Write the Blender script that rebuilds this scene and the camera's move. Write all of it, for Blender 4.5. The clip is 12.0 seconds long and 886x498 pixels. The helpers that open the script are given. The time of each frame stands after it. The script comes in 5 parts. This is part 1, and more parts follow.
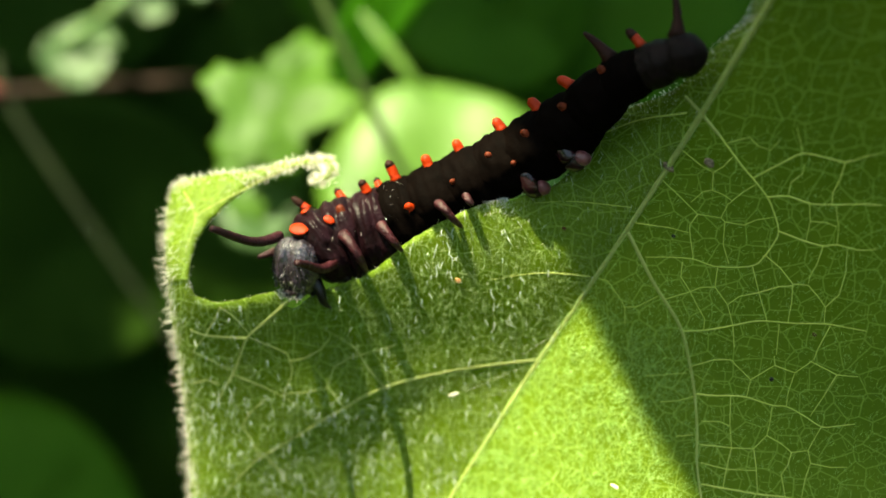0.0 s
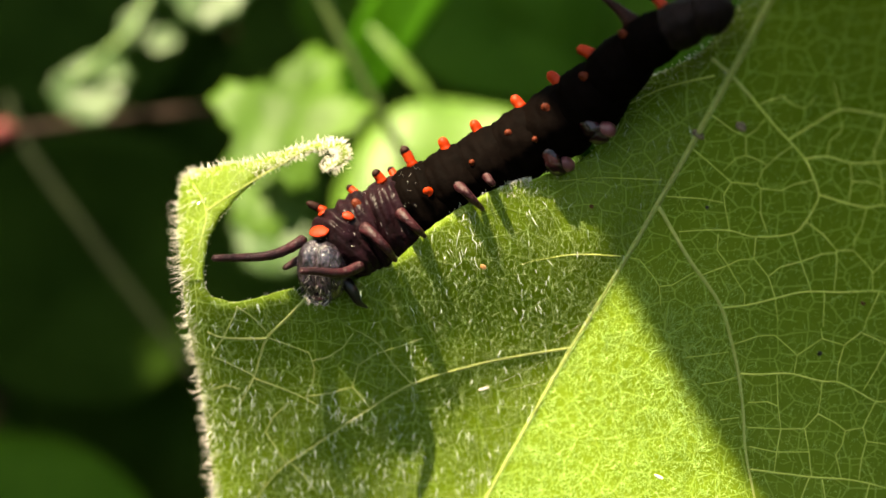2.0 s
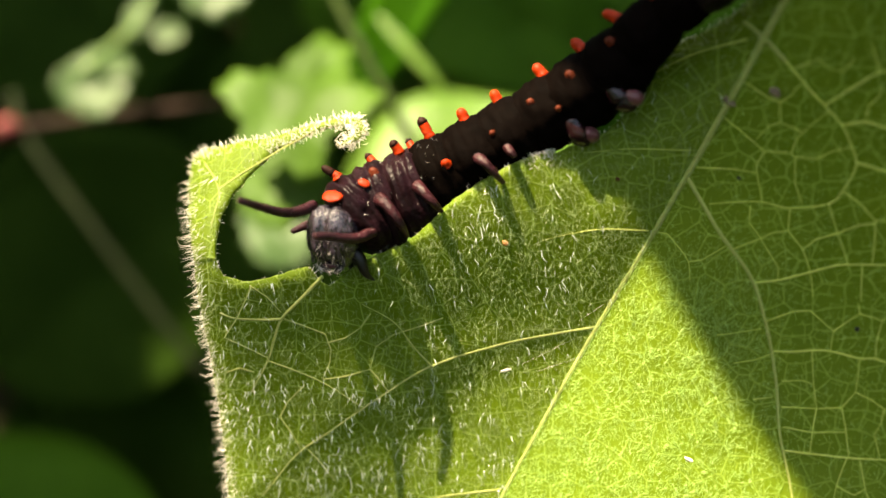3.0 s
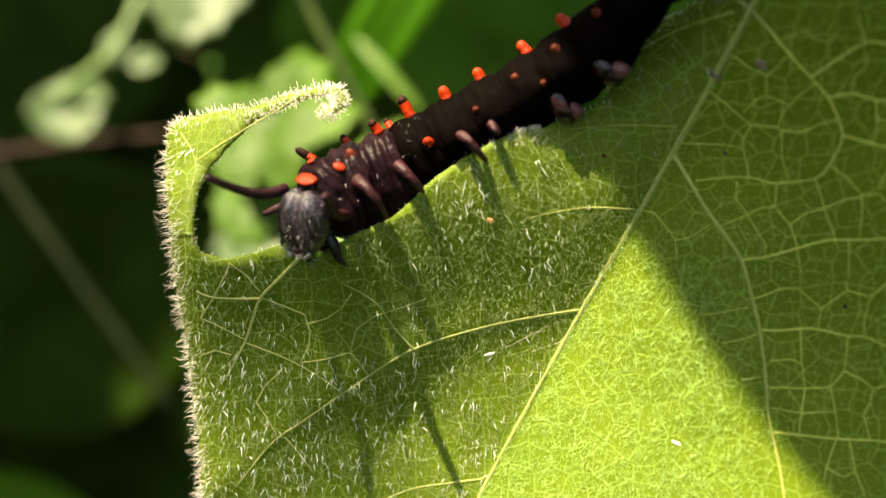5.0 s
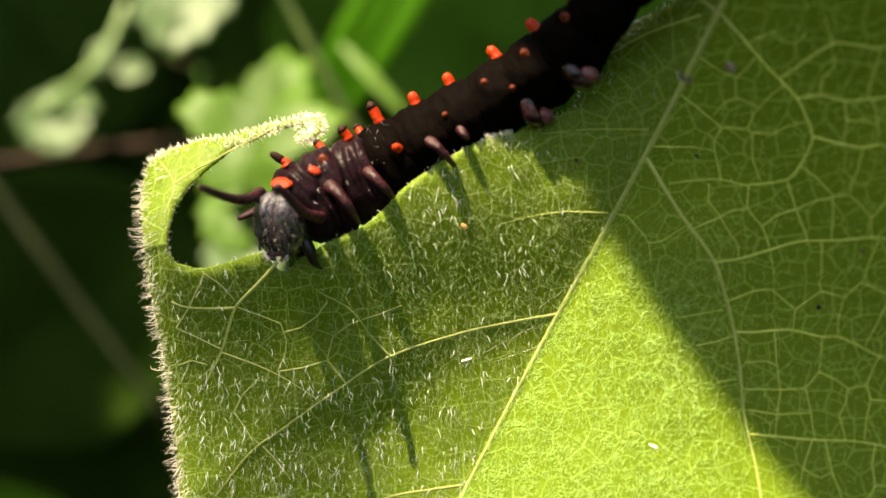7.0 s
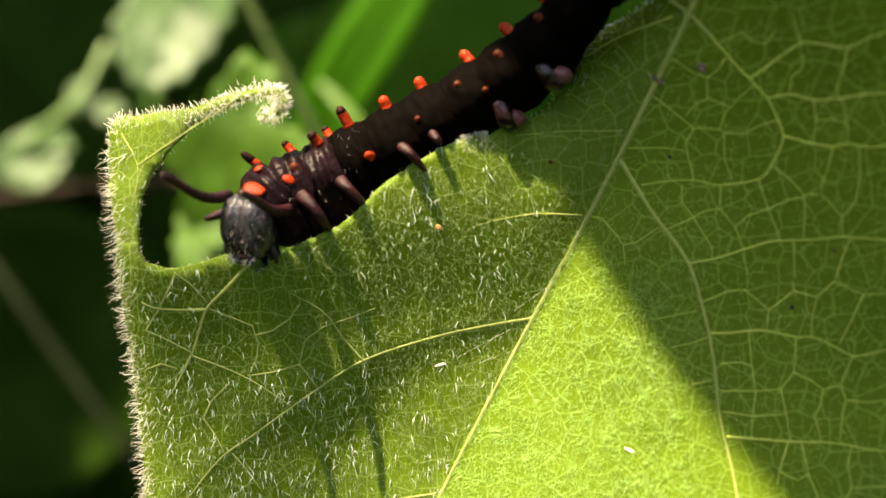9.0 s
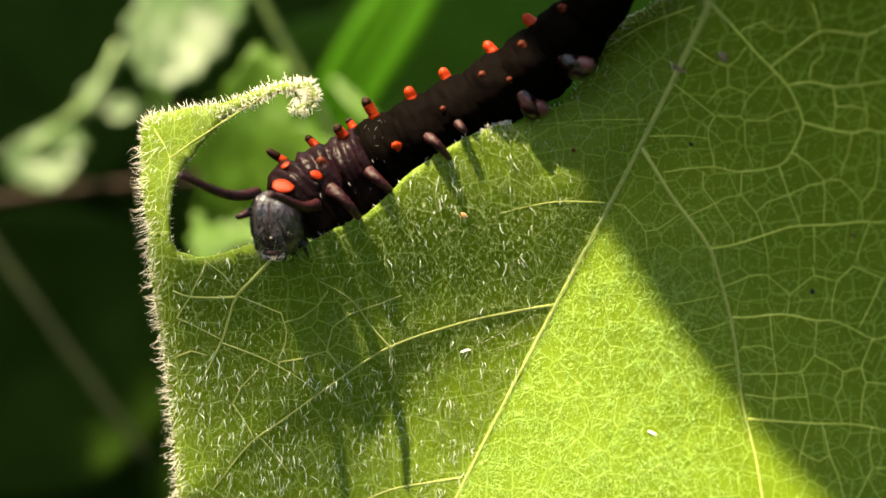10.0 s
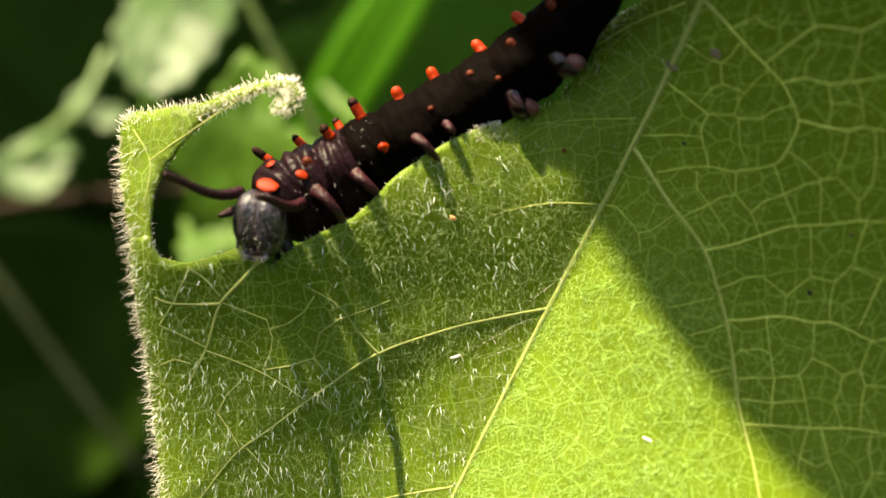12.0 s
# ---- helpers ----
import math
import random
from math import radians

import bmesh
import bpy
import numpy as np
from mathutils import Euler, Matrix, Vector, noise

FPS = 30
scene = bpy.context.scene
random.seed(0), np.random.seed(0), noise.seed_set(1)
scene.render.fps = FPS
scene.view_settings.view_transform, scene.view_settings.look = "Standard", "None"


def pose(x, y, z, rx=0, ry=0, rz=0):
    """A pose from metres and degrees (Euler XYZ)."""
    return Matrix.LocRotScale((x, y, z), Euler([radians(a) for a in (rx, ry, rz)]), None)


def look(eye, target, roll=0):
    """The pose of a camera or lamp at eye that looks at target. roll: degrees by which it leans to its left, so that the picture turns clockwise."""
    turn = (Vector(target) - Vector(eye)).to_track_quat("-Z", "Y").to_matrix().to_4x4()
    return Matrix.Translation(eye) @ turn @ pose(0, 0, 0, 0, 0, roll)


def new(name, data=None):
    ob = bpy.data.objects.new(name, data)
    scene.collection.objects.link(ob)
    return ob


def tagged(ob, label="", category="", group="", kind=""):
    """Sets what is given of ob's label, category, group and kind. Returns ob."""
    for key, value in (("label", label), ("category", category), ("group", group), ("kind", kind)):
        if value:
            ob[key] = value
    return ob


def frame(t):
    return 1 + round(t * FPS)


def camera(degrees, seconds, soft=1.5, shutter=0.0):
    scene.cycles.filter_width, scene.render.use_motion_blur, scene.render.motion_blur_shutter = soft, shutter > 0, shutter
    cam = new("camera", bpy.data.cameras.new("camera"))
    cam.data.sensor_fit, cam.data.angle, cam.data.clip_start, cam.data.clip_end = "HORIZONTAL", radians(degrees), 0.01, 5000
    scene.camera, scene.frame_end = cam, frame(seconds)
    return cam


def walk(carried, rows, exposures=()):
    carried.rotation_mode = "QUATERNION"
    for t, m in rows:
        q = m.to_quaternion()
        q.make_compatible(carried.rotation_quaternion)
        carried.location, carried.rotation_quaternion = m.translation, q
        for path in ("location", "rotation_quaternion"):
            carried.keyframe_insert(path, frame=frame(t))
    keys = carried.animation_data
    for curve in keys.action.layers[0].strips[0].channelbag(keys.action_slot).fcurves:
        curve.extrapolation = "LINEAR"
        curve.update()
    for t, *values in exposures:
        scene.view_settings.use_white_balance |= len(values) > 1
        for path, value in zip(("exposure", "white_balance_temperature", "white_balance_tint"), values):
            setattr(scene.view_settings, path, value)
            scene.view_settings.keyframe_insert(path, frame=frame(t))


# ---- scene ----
# The world is in metres. Small things are laid out in millimetres in the leaf's own frame:
# x across the leaf, y up the leaf, z out of its hairy underside. SITE carries that frame into the world.
MM = 0.001
SITE = pose(0, 0, 0.42, 65, 0, 0)
TURN = SITE.to_3x3()
SEE = random.Random(7)


def place(x, y, z):
    """A point of the leaf's frame, in world metres."""
    return SITE @ Vector((x * MM, y * MM, z * MM))


# ---- camera and walk ----
cam = camera(50, 12.0, soft=1.6)
cam.data.dof.use_dof = True
cam.data.dof.focus_distance = 0.0496
cam.data.dof.aperture_fstop = 21.0
cam.data.dof.aperture_blades = 0
PATH = [
    (0, 2.205, 8.732, 54.729, -5.812, 0.919, 2.555),
    (0.5, 1.776, 7.283, 54.585, -5.060, 1.563, 1.463),
    (1, 2.044, 7.577, 54.166, -4.025, 1.660, 0.628),
    (1.5, 2.790, 7.677, 52.967, -3.901, 0.937, -0.061),
    (2, 1.957, 6.148, 52.804, -3.996, 1.776, -0.249),
    (2.5, 1.682, 5.172, 51.665, -3.388, 1.779, -0.206),
    (3, 1.048, 4.725, 51.180, -3.923, 1.993, -0.639),
    (4.8, 0.593, 1.587, 50.309, -1.630, 0.301, -0.296),
    (5, 0.400, 0.865, 50.509, -0.720, 0.313, -0.084),
    (5.5, 0, 0, 50.396, 0, 0, 0),
    (6, 0.294, 0.615, 50.184, -0.877, 0.354, -0.773),
    (6.5, 0.988, 0.878, 50.130, -0.436, 0.383, -0.697),
    (7, 1.555, 0.996, 50.479, -0.508, 0.132, -0.936),
    (7.5, 1.824, -0.804, 50.500, 0.705, -0.542, -0.469),
    (9.5, 1.488, -1.955, 50.391, 3.061, -1.273, -0.733),
    (10, 0.588, -2.568, 51.074, 3.046, -0.944, -0.931),
    (10.5, 0.751, -3.846, 51.079, 3.544, -0.877, -0.642),
    (11, 1.628, -2.241, 50.412, 3.273, -1.037, -1.198),
    (11.5, 1.401, -2.489, 50.069, 2.975, -1.081, -1.371),
    (12, 0.858, -2.714, 49.953, 3.511, -1.289, -1.391),
]
walk(cam, [(t, SITE @ pose(x * MM, y * MM, z * MM, rx, ry, rz)) for t, x, y, z, rx, ry, rz in PATH],
     exposures=[(0, 2.95, 8900, -11), (1, 2.93, 9200, -4), (1.6, 2.95, 9500, 2), (2.3, 3.03, 9800, 9), (2.7, 3.03, 9800, 9), (3.2, 2.96, 9800, 9), (5, 2.91, 9800, 9), (6, 2.96, 9800, 9),
                (6.5, 2.91, 9800, 9), (9.3, 2.90, 9800, 5), (10.5, 2.95, 9800, 5), (12, 2.92, 9800, 5)])

# ---- sky and sun ----
SUN = Vector((-0.34, 0.835, 0.375)).normalized()      # towards the sun, in the leaf's frame
SUN_WORLD = TURN @ SUN
sky_world = bpy.data.worlds.new("sky")
scene.world = sky_world
sky_world.use_nodes = True
sky = sky_world.node_tree.nodes.new("ShaderNodeTexSky")
sky.sky_type, sky.sun_disc = "NISHITA", False
sky.sun_elevation = math.asin(SUN_WORLD.z)
sky.sun_rotation = math.atan2(SUN_WORLD.x, SUN_WORLD.y)
sky_world.node_tree.links.new(sky.outputs[0], sky_world.node_tree.nodes["Background"].inputs[0])
sky_world.node_tree.nodes["Background"].inputs[1].default_value = 0.118
sun = new("sun", bpy.data.lights.new("sun", "SUN"))
sun.data.energy, sun.data.angle, sun.data.color = 5.0, radians(0.7), (0.98, 0.965, 0.87)
sun.matrix_world = look(place(*(SUN * 900)), place(0, 0, 0))


# ---- materials ----
class Nodes:
    """A small helper round one node material."""

    def __init__(self, name):
        self.mat = bpy.data.materials.new(name)
        self.mat.use_nodes = True
        self.tree = self.mat.node_tree
        self.tree.nodes.clear()
        self.out = self.add("ShaderNodeOutputMaterial")

    def add(self, kind, **settings):
        node = self.tree.nodes.new(kind)
        if "operation" in settings:
            node.operation = settings["operation"]
        if "data_type" in settings:
            node.data_type = settings["data_type"]
        if "blend_type" in settings:
            node.blend_type = settings["blend_type"]
        if "feature" in settings:
            node.feature, node.voronoi_dimensions = settings["feature"], settings["voronoi_dimensions"]
        return node

    def link(self, a, b):
        self.tree.links.new(a, b)

    def coords(self, scale=1000.0, kind="Object"):
        c = self.add("ShaderNodeTexCoord")
        m = self.add("ShaderNodeVectorMath", operation="SCALE")
        self.link(c.outputs[kind], m.inputs[0])
        m.inputs["Scale"].default_value = scale
        return m.outputs[0]

    def noise(self, vec, scale, detail=3.0, rough=0.55):
        n = self.add("ShaderNodeTexNoise")
        self.link(vec, n.inputs["Vector"])
        n.inputs["Scale"].default_value, n.inputs["Detail"].default_value, n.inputs["Roughness"].default_value = scale, detail, rough
        return n.outputs["Fac"]

    def ramp(self, fac, stops):
        r = self.add("ShaderNodeValToRGB")
        self.link(fac, r.inputs[0])
        els = r.color_ramp.elements
        while len(els) < len(stops):
            els.new(0.5)
        for e, (p, c) in zip(els, stops):
            e.position = p
            e.color = (*c, 1) if len(c) == 3 else c
        return r.outputs["Color"]

    def mix(self, fac, a, b, blend="MIX"):
        m = self.add("ShaderNodeMix", data_type="RGBA", blend_type=blend)
        for socket, value in ((m.inputs[0], fac), (m.inputs[6], a), (m.inputs[7], b)):
            if isinstance(value, (int, float)):
                socket.default_value = value
            elif isinstance(value, tuple):
                socket.default_value = (*value, 1)
            else:
                self.link(value, socket)
        return m.outputs[2]

    def maths(self, op, a, b=0.0):
        m = self.add("ShaderNodeMath", operation=op)
        for socket, value in ((m.inputs[0], a), (m.inputs[1], b)):
            if isinstance(value, (int, float)):
                socket.default_value = value
            else:
                self.link(value, socket)
        return m.outputs[0]

    def bump(self, height, strength, distance):
        b = self.add("ShaderNodeBump")
        self.link(height, b.inputs["Height"])
        b.inputs["Strength"].default_value, b.inputs["Distance"].default_value = strength, distance
        return b.outputs[0]

    def surface(self, color, rough=0.5, normal=None, spec=0.5, sheen=0.0, coat=0.0):
        p = self.add("ShaderNodeBsdfPrincipled")
        for socket, value in ((p.inputs["Base Color"], color), (p.inputs["Roughness"], rough)):
            if isinstance(value, tuple):
                socket.default_value = (*value, 1)
            elif isinstance(value, (int, float)):
                socket.default_value = value
            else:
                self.link(value, socket)
        p.inputs["Specular IOR Level"].default_value = spec
        p.inputs["Sheen Weight"].default_value = sheen
        p.inputs["Coat Weight"].default_value = coat
        if normal is not None:
            self.link(normal, p.inputs["Normal"])
        return p.outputs[0]

    def translucent(self, shader, color, share):
        t = self.add("ShaderNodeBsdfTranslucent")
        if isinstance(color, tuple):
            t.inputs[0].default_value = (*color, 1)
        else:
            self.link(color, t.inputs[0])
        m = self.add("ShaderNodeMixShader")
        m.inputs[0].default_value = share
        self.link(shader, m.inputs[1])
        self.link(t.outputs[0], m.inputs[2])
        return m.outputs[0]

    def done(self, shader):
        self.link(shader, self.out.inputs["Surface"])
        return self.mat


def voronoi_lines(n, vec, scale, width):
    """Network lines: 1 on the borders of cells, 0 inside."""
    v = n.add("ShaderNodeTexVoronoi", feature="DISTANCE_TO_EDGE", voronoi_dimensions="2D")
    n.link(vec, v.inputs["Vector"])
    v.inputs["Scale"].default_value = scale
    v.inputs["Randomness"].default_value = 0.75
    s = n.add("ShaderNodeMapRange")
    n.link(v.outputs["Distance"], s.inputs[0])
    s.inputs[1].default_value, s.inputs[2].default_value = width, width * 0.25
    return s.outputs[0]


def leaf_material():
    n = Nodes("leaf_blade")
    at = n.coords()
    warp = n.add("ShaderNodeTexNoise")
    n.link(at, warp.inputs["Vector"])
    warp.inputs["Scale"].default_value = 0.9
    shift = n.add("ShaderNodeVectorMath", operation="MULTIPLY_ADD")
    n.link(warp.outputs["Color"], shift.inputs[0])
    shift.inputs[1].default_value = (0.16, 0.16, 0)
    n.link(at, shift.inputs[2])
    vec = shift.outputs[0]
    middle = voronoi_lines(n, vec, 0.80, 0.040)
    fine = voronoi_lines(n, vec, 1.75, 0.075)
    broken = n.add("ShaderNodeMapRange")
    n.link(n.noise(at, 1.6, 2), broken.inputs[0])
    broken.inputs[1].default_value, broken.inputs[2].default_value = 0.44, 0.52
    fine = n.maths("MULTIPLY", fine, broken.outputs[0])
    tone = n.noise(at, 0.16, 4)
    grain = n.noise(at, 5.0, 3)
    base = n.ramp(tone, [(0.3, (0.049, 0.081, 0.0030)), (0.7, (0.080, 0.118, 0.0054))])
    base = n.mix(n.maths("MULTIPLY", grain, 0.25), base, (0.14, 0.24, 0.015))
    through_blade = n.mix(0.5, base, (0.28, 0.40, 0.01))
    for lines, back, passed in ((fine, 0.13, 0.60), (middle, 0.18, 0.75)):
        base = n.mix(n.maths("MULTIPLY", lines, back), base, (0.24, 0.37, 0.10))
        through_blade = n.mix(n.maths("MULTIPLY", lines, passed), through_blade, (0.72, 0.88, 0.22))
    height = n.maths("ADD", n.maths("MULTIPLY", middle, 0.5), n.maths("MULTIPLY", fine, 0.30))
    height = n.maths("ADD", height, n.maths("MULTIPLY", grain, 0.5))
    normal = n.bump(height, 0.4, 0.00006)
    front = n.surface(base, 0.6, normal, 0.15)
    return n.done(n.translucent(front, through_blade, 0.31))


def plain_leaf(name, dark, light, share=0.35, rough=0.5, scale=60.0, spec=0.25):
    n = Nodes(name)
    at = n.coords(1.0)
    tone = n.noise(at, scale, 4)
    base = n.ramp(tone, [(0.3, dark), (0.7, light)])
    lines = voronoi_lines(n, at, scale * 3, 0.05)
    base = n.mix(n.maths("MULTIPLY", lines, 0.2), base, tuple(min(1, c * 1.6) for c in light))
    normal = n.bump(n.noise(at, scale * 8), 0.4, 0.0006)
    return n.done(n.translucent(n.surface(base, rough, normal, spec), base, share))


def simple(name, dark, light, scale, rough=0.5, bump=0.3, distance=0.00004, spec=0.5, sheen=0.0, coat=0.0, share=0.0, passed=None):
    n = Nodes(name)
    at = n.coords()
    base = n.ramp(n.noise(at, scale, 4), [(0.3, dark), (0.7, light)])
    height = n.maths("ADD", n.noise(at, scale * 4, 3), n.noise(at, scale * 1.3, 2))
    shader = n.surface(base, rough, n.bump(height, bump, distance), spec, sheen, coat)
    if share:
        shader = n.translucent(shader, passed or light, share)
    return n.done(shader)


def head_skin():
    """Charcoal capsule with fine upright streaks, tinted for a sheen, and a netted relief."""
    n = Nodes("head_capsule")
    at = n.coords()
    grow = n.add("ShaderNodeVectorMath", operation="MULTIPLY")
    n.link(at, grow.inputs[0])
    grow.inputs[1].default_value = (6.0, 6.0, 1.1)
    streak = n.noise(grow.outputs[0], 1.4, 3)
    net = n.noise(at, 7.0, 3)
    # the lighter purple end also paints in a reflected sheen
    base = n.ramp(streak, [(0.40, (0.0050, 0.0038, 0.0050)), (0.64, (0.031, 0.0205, 0.0285))])
    height = n.maths("ADD", n.maths("MULTIPLY", streak, 1.6), net)
    return n.done(n.surface(base, 0.27, n.bump(height, 0.8, 0.00006), 0.40, coat=0.35))


LEAF = leaf_material()
# vein tones carry the light: paler on the shaded half, dimmer on the sunlit
SHADE_VEIN = simple("shade_vein", (0.32, 0.36, 0.070), (0.43, 0.46, 0.12), 3.0, 0.7, spec=0.12, share=0.2, passed=(0.80, 0.88, 0.30))
RIB_SUNVEIN = simple("rib_sunvein", (0.185, 0.207, 0.056), (0.285, 0.303, 0.102), 3.0, 0.7, spec=0.10, share=0.2, passed=(0.70, 0.76, 0.26))
HAIR = simple("leaf_hair", (0.17, 0.25, 0.07), (0.28, 0.36, 0.14), 2.0, 0.35, 0.0, spec=0.7, share=0.4, coat=0.4)
FUZZ = simple("leaf_fuzz", (0.20, 0.36, 0.075), (0.37, 0.55, 0.18), 2.0, 0.35, 0.0, spec=0.6, share=0.35)
GLINT = simple("long_hair", (0.34, 0.38, 0.27), (0.58, 0.62, 0.50), 2.0, 0.2, 0.0, spec=1.0, share=0.3, coat=1.0)
FRINGE = simple("margin_hair", (0.54, 0.50, 0.41), (0.78, 0.74, 0.66), 2.0, 0.2, 0.0, spec=0.9, share=0.45)
SKIN = simple("caterpillar_skin", (0.0008, 0.00045, 0.00035), (0.0015, 0.0008, 0.0006), 1.3, 0.72, 0.4, 0.00006, 0.008)
NECKSKIN = simple("wrinkled_skin", (0.0024, 0.0010, 0.0011), (0.0095, 0.0030, 0.0046), 1.0, 0.34, 0.6, 0.00010, 0.05)
HEADSKIN = head_skin()
ORANGE = simple("orange_skin", (0.18, 0.0110, 0.0016), (0.27, 0.0190, 0.0026), 3.0, 0.5, 0.4, 0.00006, 0.12, share=0.15)
RUST = simple("rusty_skin", (0.035, 0.0050, 0.0018), (0.075, 0.0115, 0.003), 3.0, 0.6, 0.3, 0.00004, 0.1)
MAROON = simple("maroon_skin", (0.008, 0.0018, 0.0026), (0.032, 0.0068, 0.0092), 2.5, 0.34, 0.9, 0.00008, 0.17)
PROLEG = simple("proleg_skin", (0.003, 0.0011, 0.0014), (0.016, 0.0045, 0.0060), 1.0, 0.08, 0.2, 0.00003, 0.24)
PAD = simple("pad_skin", (0.040, 0.011, 0.014), (0.095, 0.028, 0.033), 2.5, 0.3, 0.6, 0.00006, 0.25)
TAILSKIN = simple("tail_skin", (0.0026, 0.0013, 0.0012), (0.0062, 0.0030, 0.0030), 1.3, 0.6, 0.5, 0.00008, 0.05)
HORN = simple("horn_skin", (0.006, 0.0020, 0.0013), (0.016, 0.0045, 0.003), 2.0, 0.6, 0.6, 0.00006, 0.06)
BLACK = simple("black_skin", (0.002, 0.0014, 0.0013), (0.006, 0.004, 0.0035), 3.0, 0.32, 0.3, 0.00004, 0.2)
SETA = simple("bristle", (0.14, 0.12, 0.11), (0.42, 0.38, 0.36), 3.0, 0.2, 0.0, spec=0.9)
RUSTDOT = simple("rusty_dot", (0.26, 0.10, 0.03), (0.45, 0.20, 0.06), 3.0, 0.6)
SPECK = simple("debris", (0.40, 0.35, 0.28), (0.62, 0.56, 0.46), 4.0, 0.5)
BROWNBIT = simple("brown_scale", (0.03, 0.022, 0.012), (0.22, 0.16, 0.11), 2.0, 0.8, 1.0, 0.0001, 0.1)
PALE = plain_leaf("pale_leaf", (0.023, 0.056, 0.012), (0.036, 0.074, 0.020))
LOBED = plain_leaf("lobed_leaf", (0.022, 0.060, 0.0035), (0.040, 0.086, 0.009), spec=0.10)
BRIGHT = plain_leaf("bright_leaf", (0.036, 0.092, 0.006), (0.062, 0.125, 0.016))
MIDGREEN = plain_leaf("green_leaf", (0.017, 0.056, 0.0020), (0.029, 0.080, 0.0045), 0.35, 0.7, spec=0.06)
GRASS = plain_leaf("grass", (0.013, 0.064, 0.002), (0.024, 0.088, 0.004), 0.35, 0.7, spec=0.04)
# near-black green: deep shade is put into this leaf colour
SHADEGREEN = plain_leaf("shaded_leaf", (0.009, 0.021, 0.003), (0.015, 0.032, 0.005), 0.2, 0.9, spec=0.0)
THICKET = plain_leaf("thicket_leaf", (0.03, 0.10, 0.01), (0.06, 0.16, 0.02), 0.3, 0.6, 20.0, 0.15)
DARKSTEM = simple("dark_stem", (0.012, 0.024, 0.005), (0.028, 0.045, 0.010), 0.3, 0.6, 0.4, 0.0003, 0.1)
STEM = simple("green_stem", (0.035, 0.085, 0.012), (0.07, 0.13, 0.025), 0.3, 0.5, 0.4, 0.0003)
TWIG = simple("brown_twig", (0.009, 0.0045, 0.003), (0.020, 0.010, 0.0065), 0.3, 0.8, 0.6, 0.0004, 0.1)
BUD = simple("bud_skin", (0.06, 0.012, 0.012), (0.13, 0.030, 0.030), 0.6, 0.6, 0.3, 0.0002, 0.1)
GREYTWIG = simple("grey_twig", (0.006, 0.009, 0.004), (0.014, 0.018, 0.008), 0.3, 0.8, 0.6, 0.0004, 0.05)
# near-black soil: the shade under the plants is put into its colour
SOIL = simple("soil", (0.004, 0.004, 0.002), (0.010, 0.009, 0.005), 0.02, 0.95, 1.0, 0.004, 0.0)


# ---- building helpers ----
BASES = {}      # per thing, the shift from the leaf's frame into the thing's own


def part(name, bm, material, parent=None, label="", smooth=True):
    mesh = bpy.data.meshes.new(name)
    bm.to_mesh(mesh)
    bm.free()
    mesh.materials.append(material)
    if smooth:
        mesh.polygons.foreach_set("use_smooth", [True] * len(mesh.polygons))
    ob = new(name, mesh)
    if parent is not None:
        ob.parent = parent
        ob.matrix_local = BASES.get(parent.name, Matrix())
    if label:
        tagged(ob, label)
    return ob


def raw(name, verts, faces, material, parent=None, label="", smooth=True):
    mesh = bpy.data.meshes.new(name)
    mesh.from_pydata(verts, [], faces)
    mesh.materials.append(material)
    if smooth:
        mesh.polygons.foreach_set("use_smooth", [True] * len(mesh.polygons))
    mesh.update()
    ob = new(name, mesh)
    if parent is not None:
        ob.parent = parent
        ob.matrix_local = BASES.get(parent.name, Matrix())
    if label:
        tagged(ob, label)
    return ob


def thing(name, label, category, at=(0, 0, 0), group="", kind=""):
    """An Empty at a point of the leaf's frame, to parent the parts of one thing."""
    ob = new(name)
    ob.empty_display_size = 0.002
    ob.matrix_world = SITE @ Matrix.Translation(Vector(at) * MM)
    BASES[ob.name] = Matrix.Translation(Vector(at) * -MM)
    return tagged(ob, label, category, group, kind)


def smooth_line(points, steps=6):
    """A Catmull-Rom line through the points."""
    p = [Vector(q) for q in points]
    p = [2 * p[0] - p[1], *p, 2 * p[-1] - p[-2]]
    out = []
    for i in range(1, len(p) - 2):
        a, b, c, d = p[i - 1:i + 3]
        for k in range(steps):
            u = k / steps
            out.append(0.5 * (2 * b + (c - a) * u + (2 * a - 5 * b + 4 * c - d) * u * u + (3 * b - a - 3 * c + d) * u ** 3))
    out.append(p[-2])
    return out


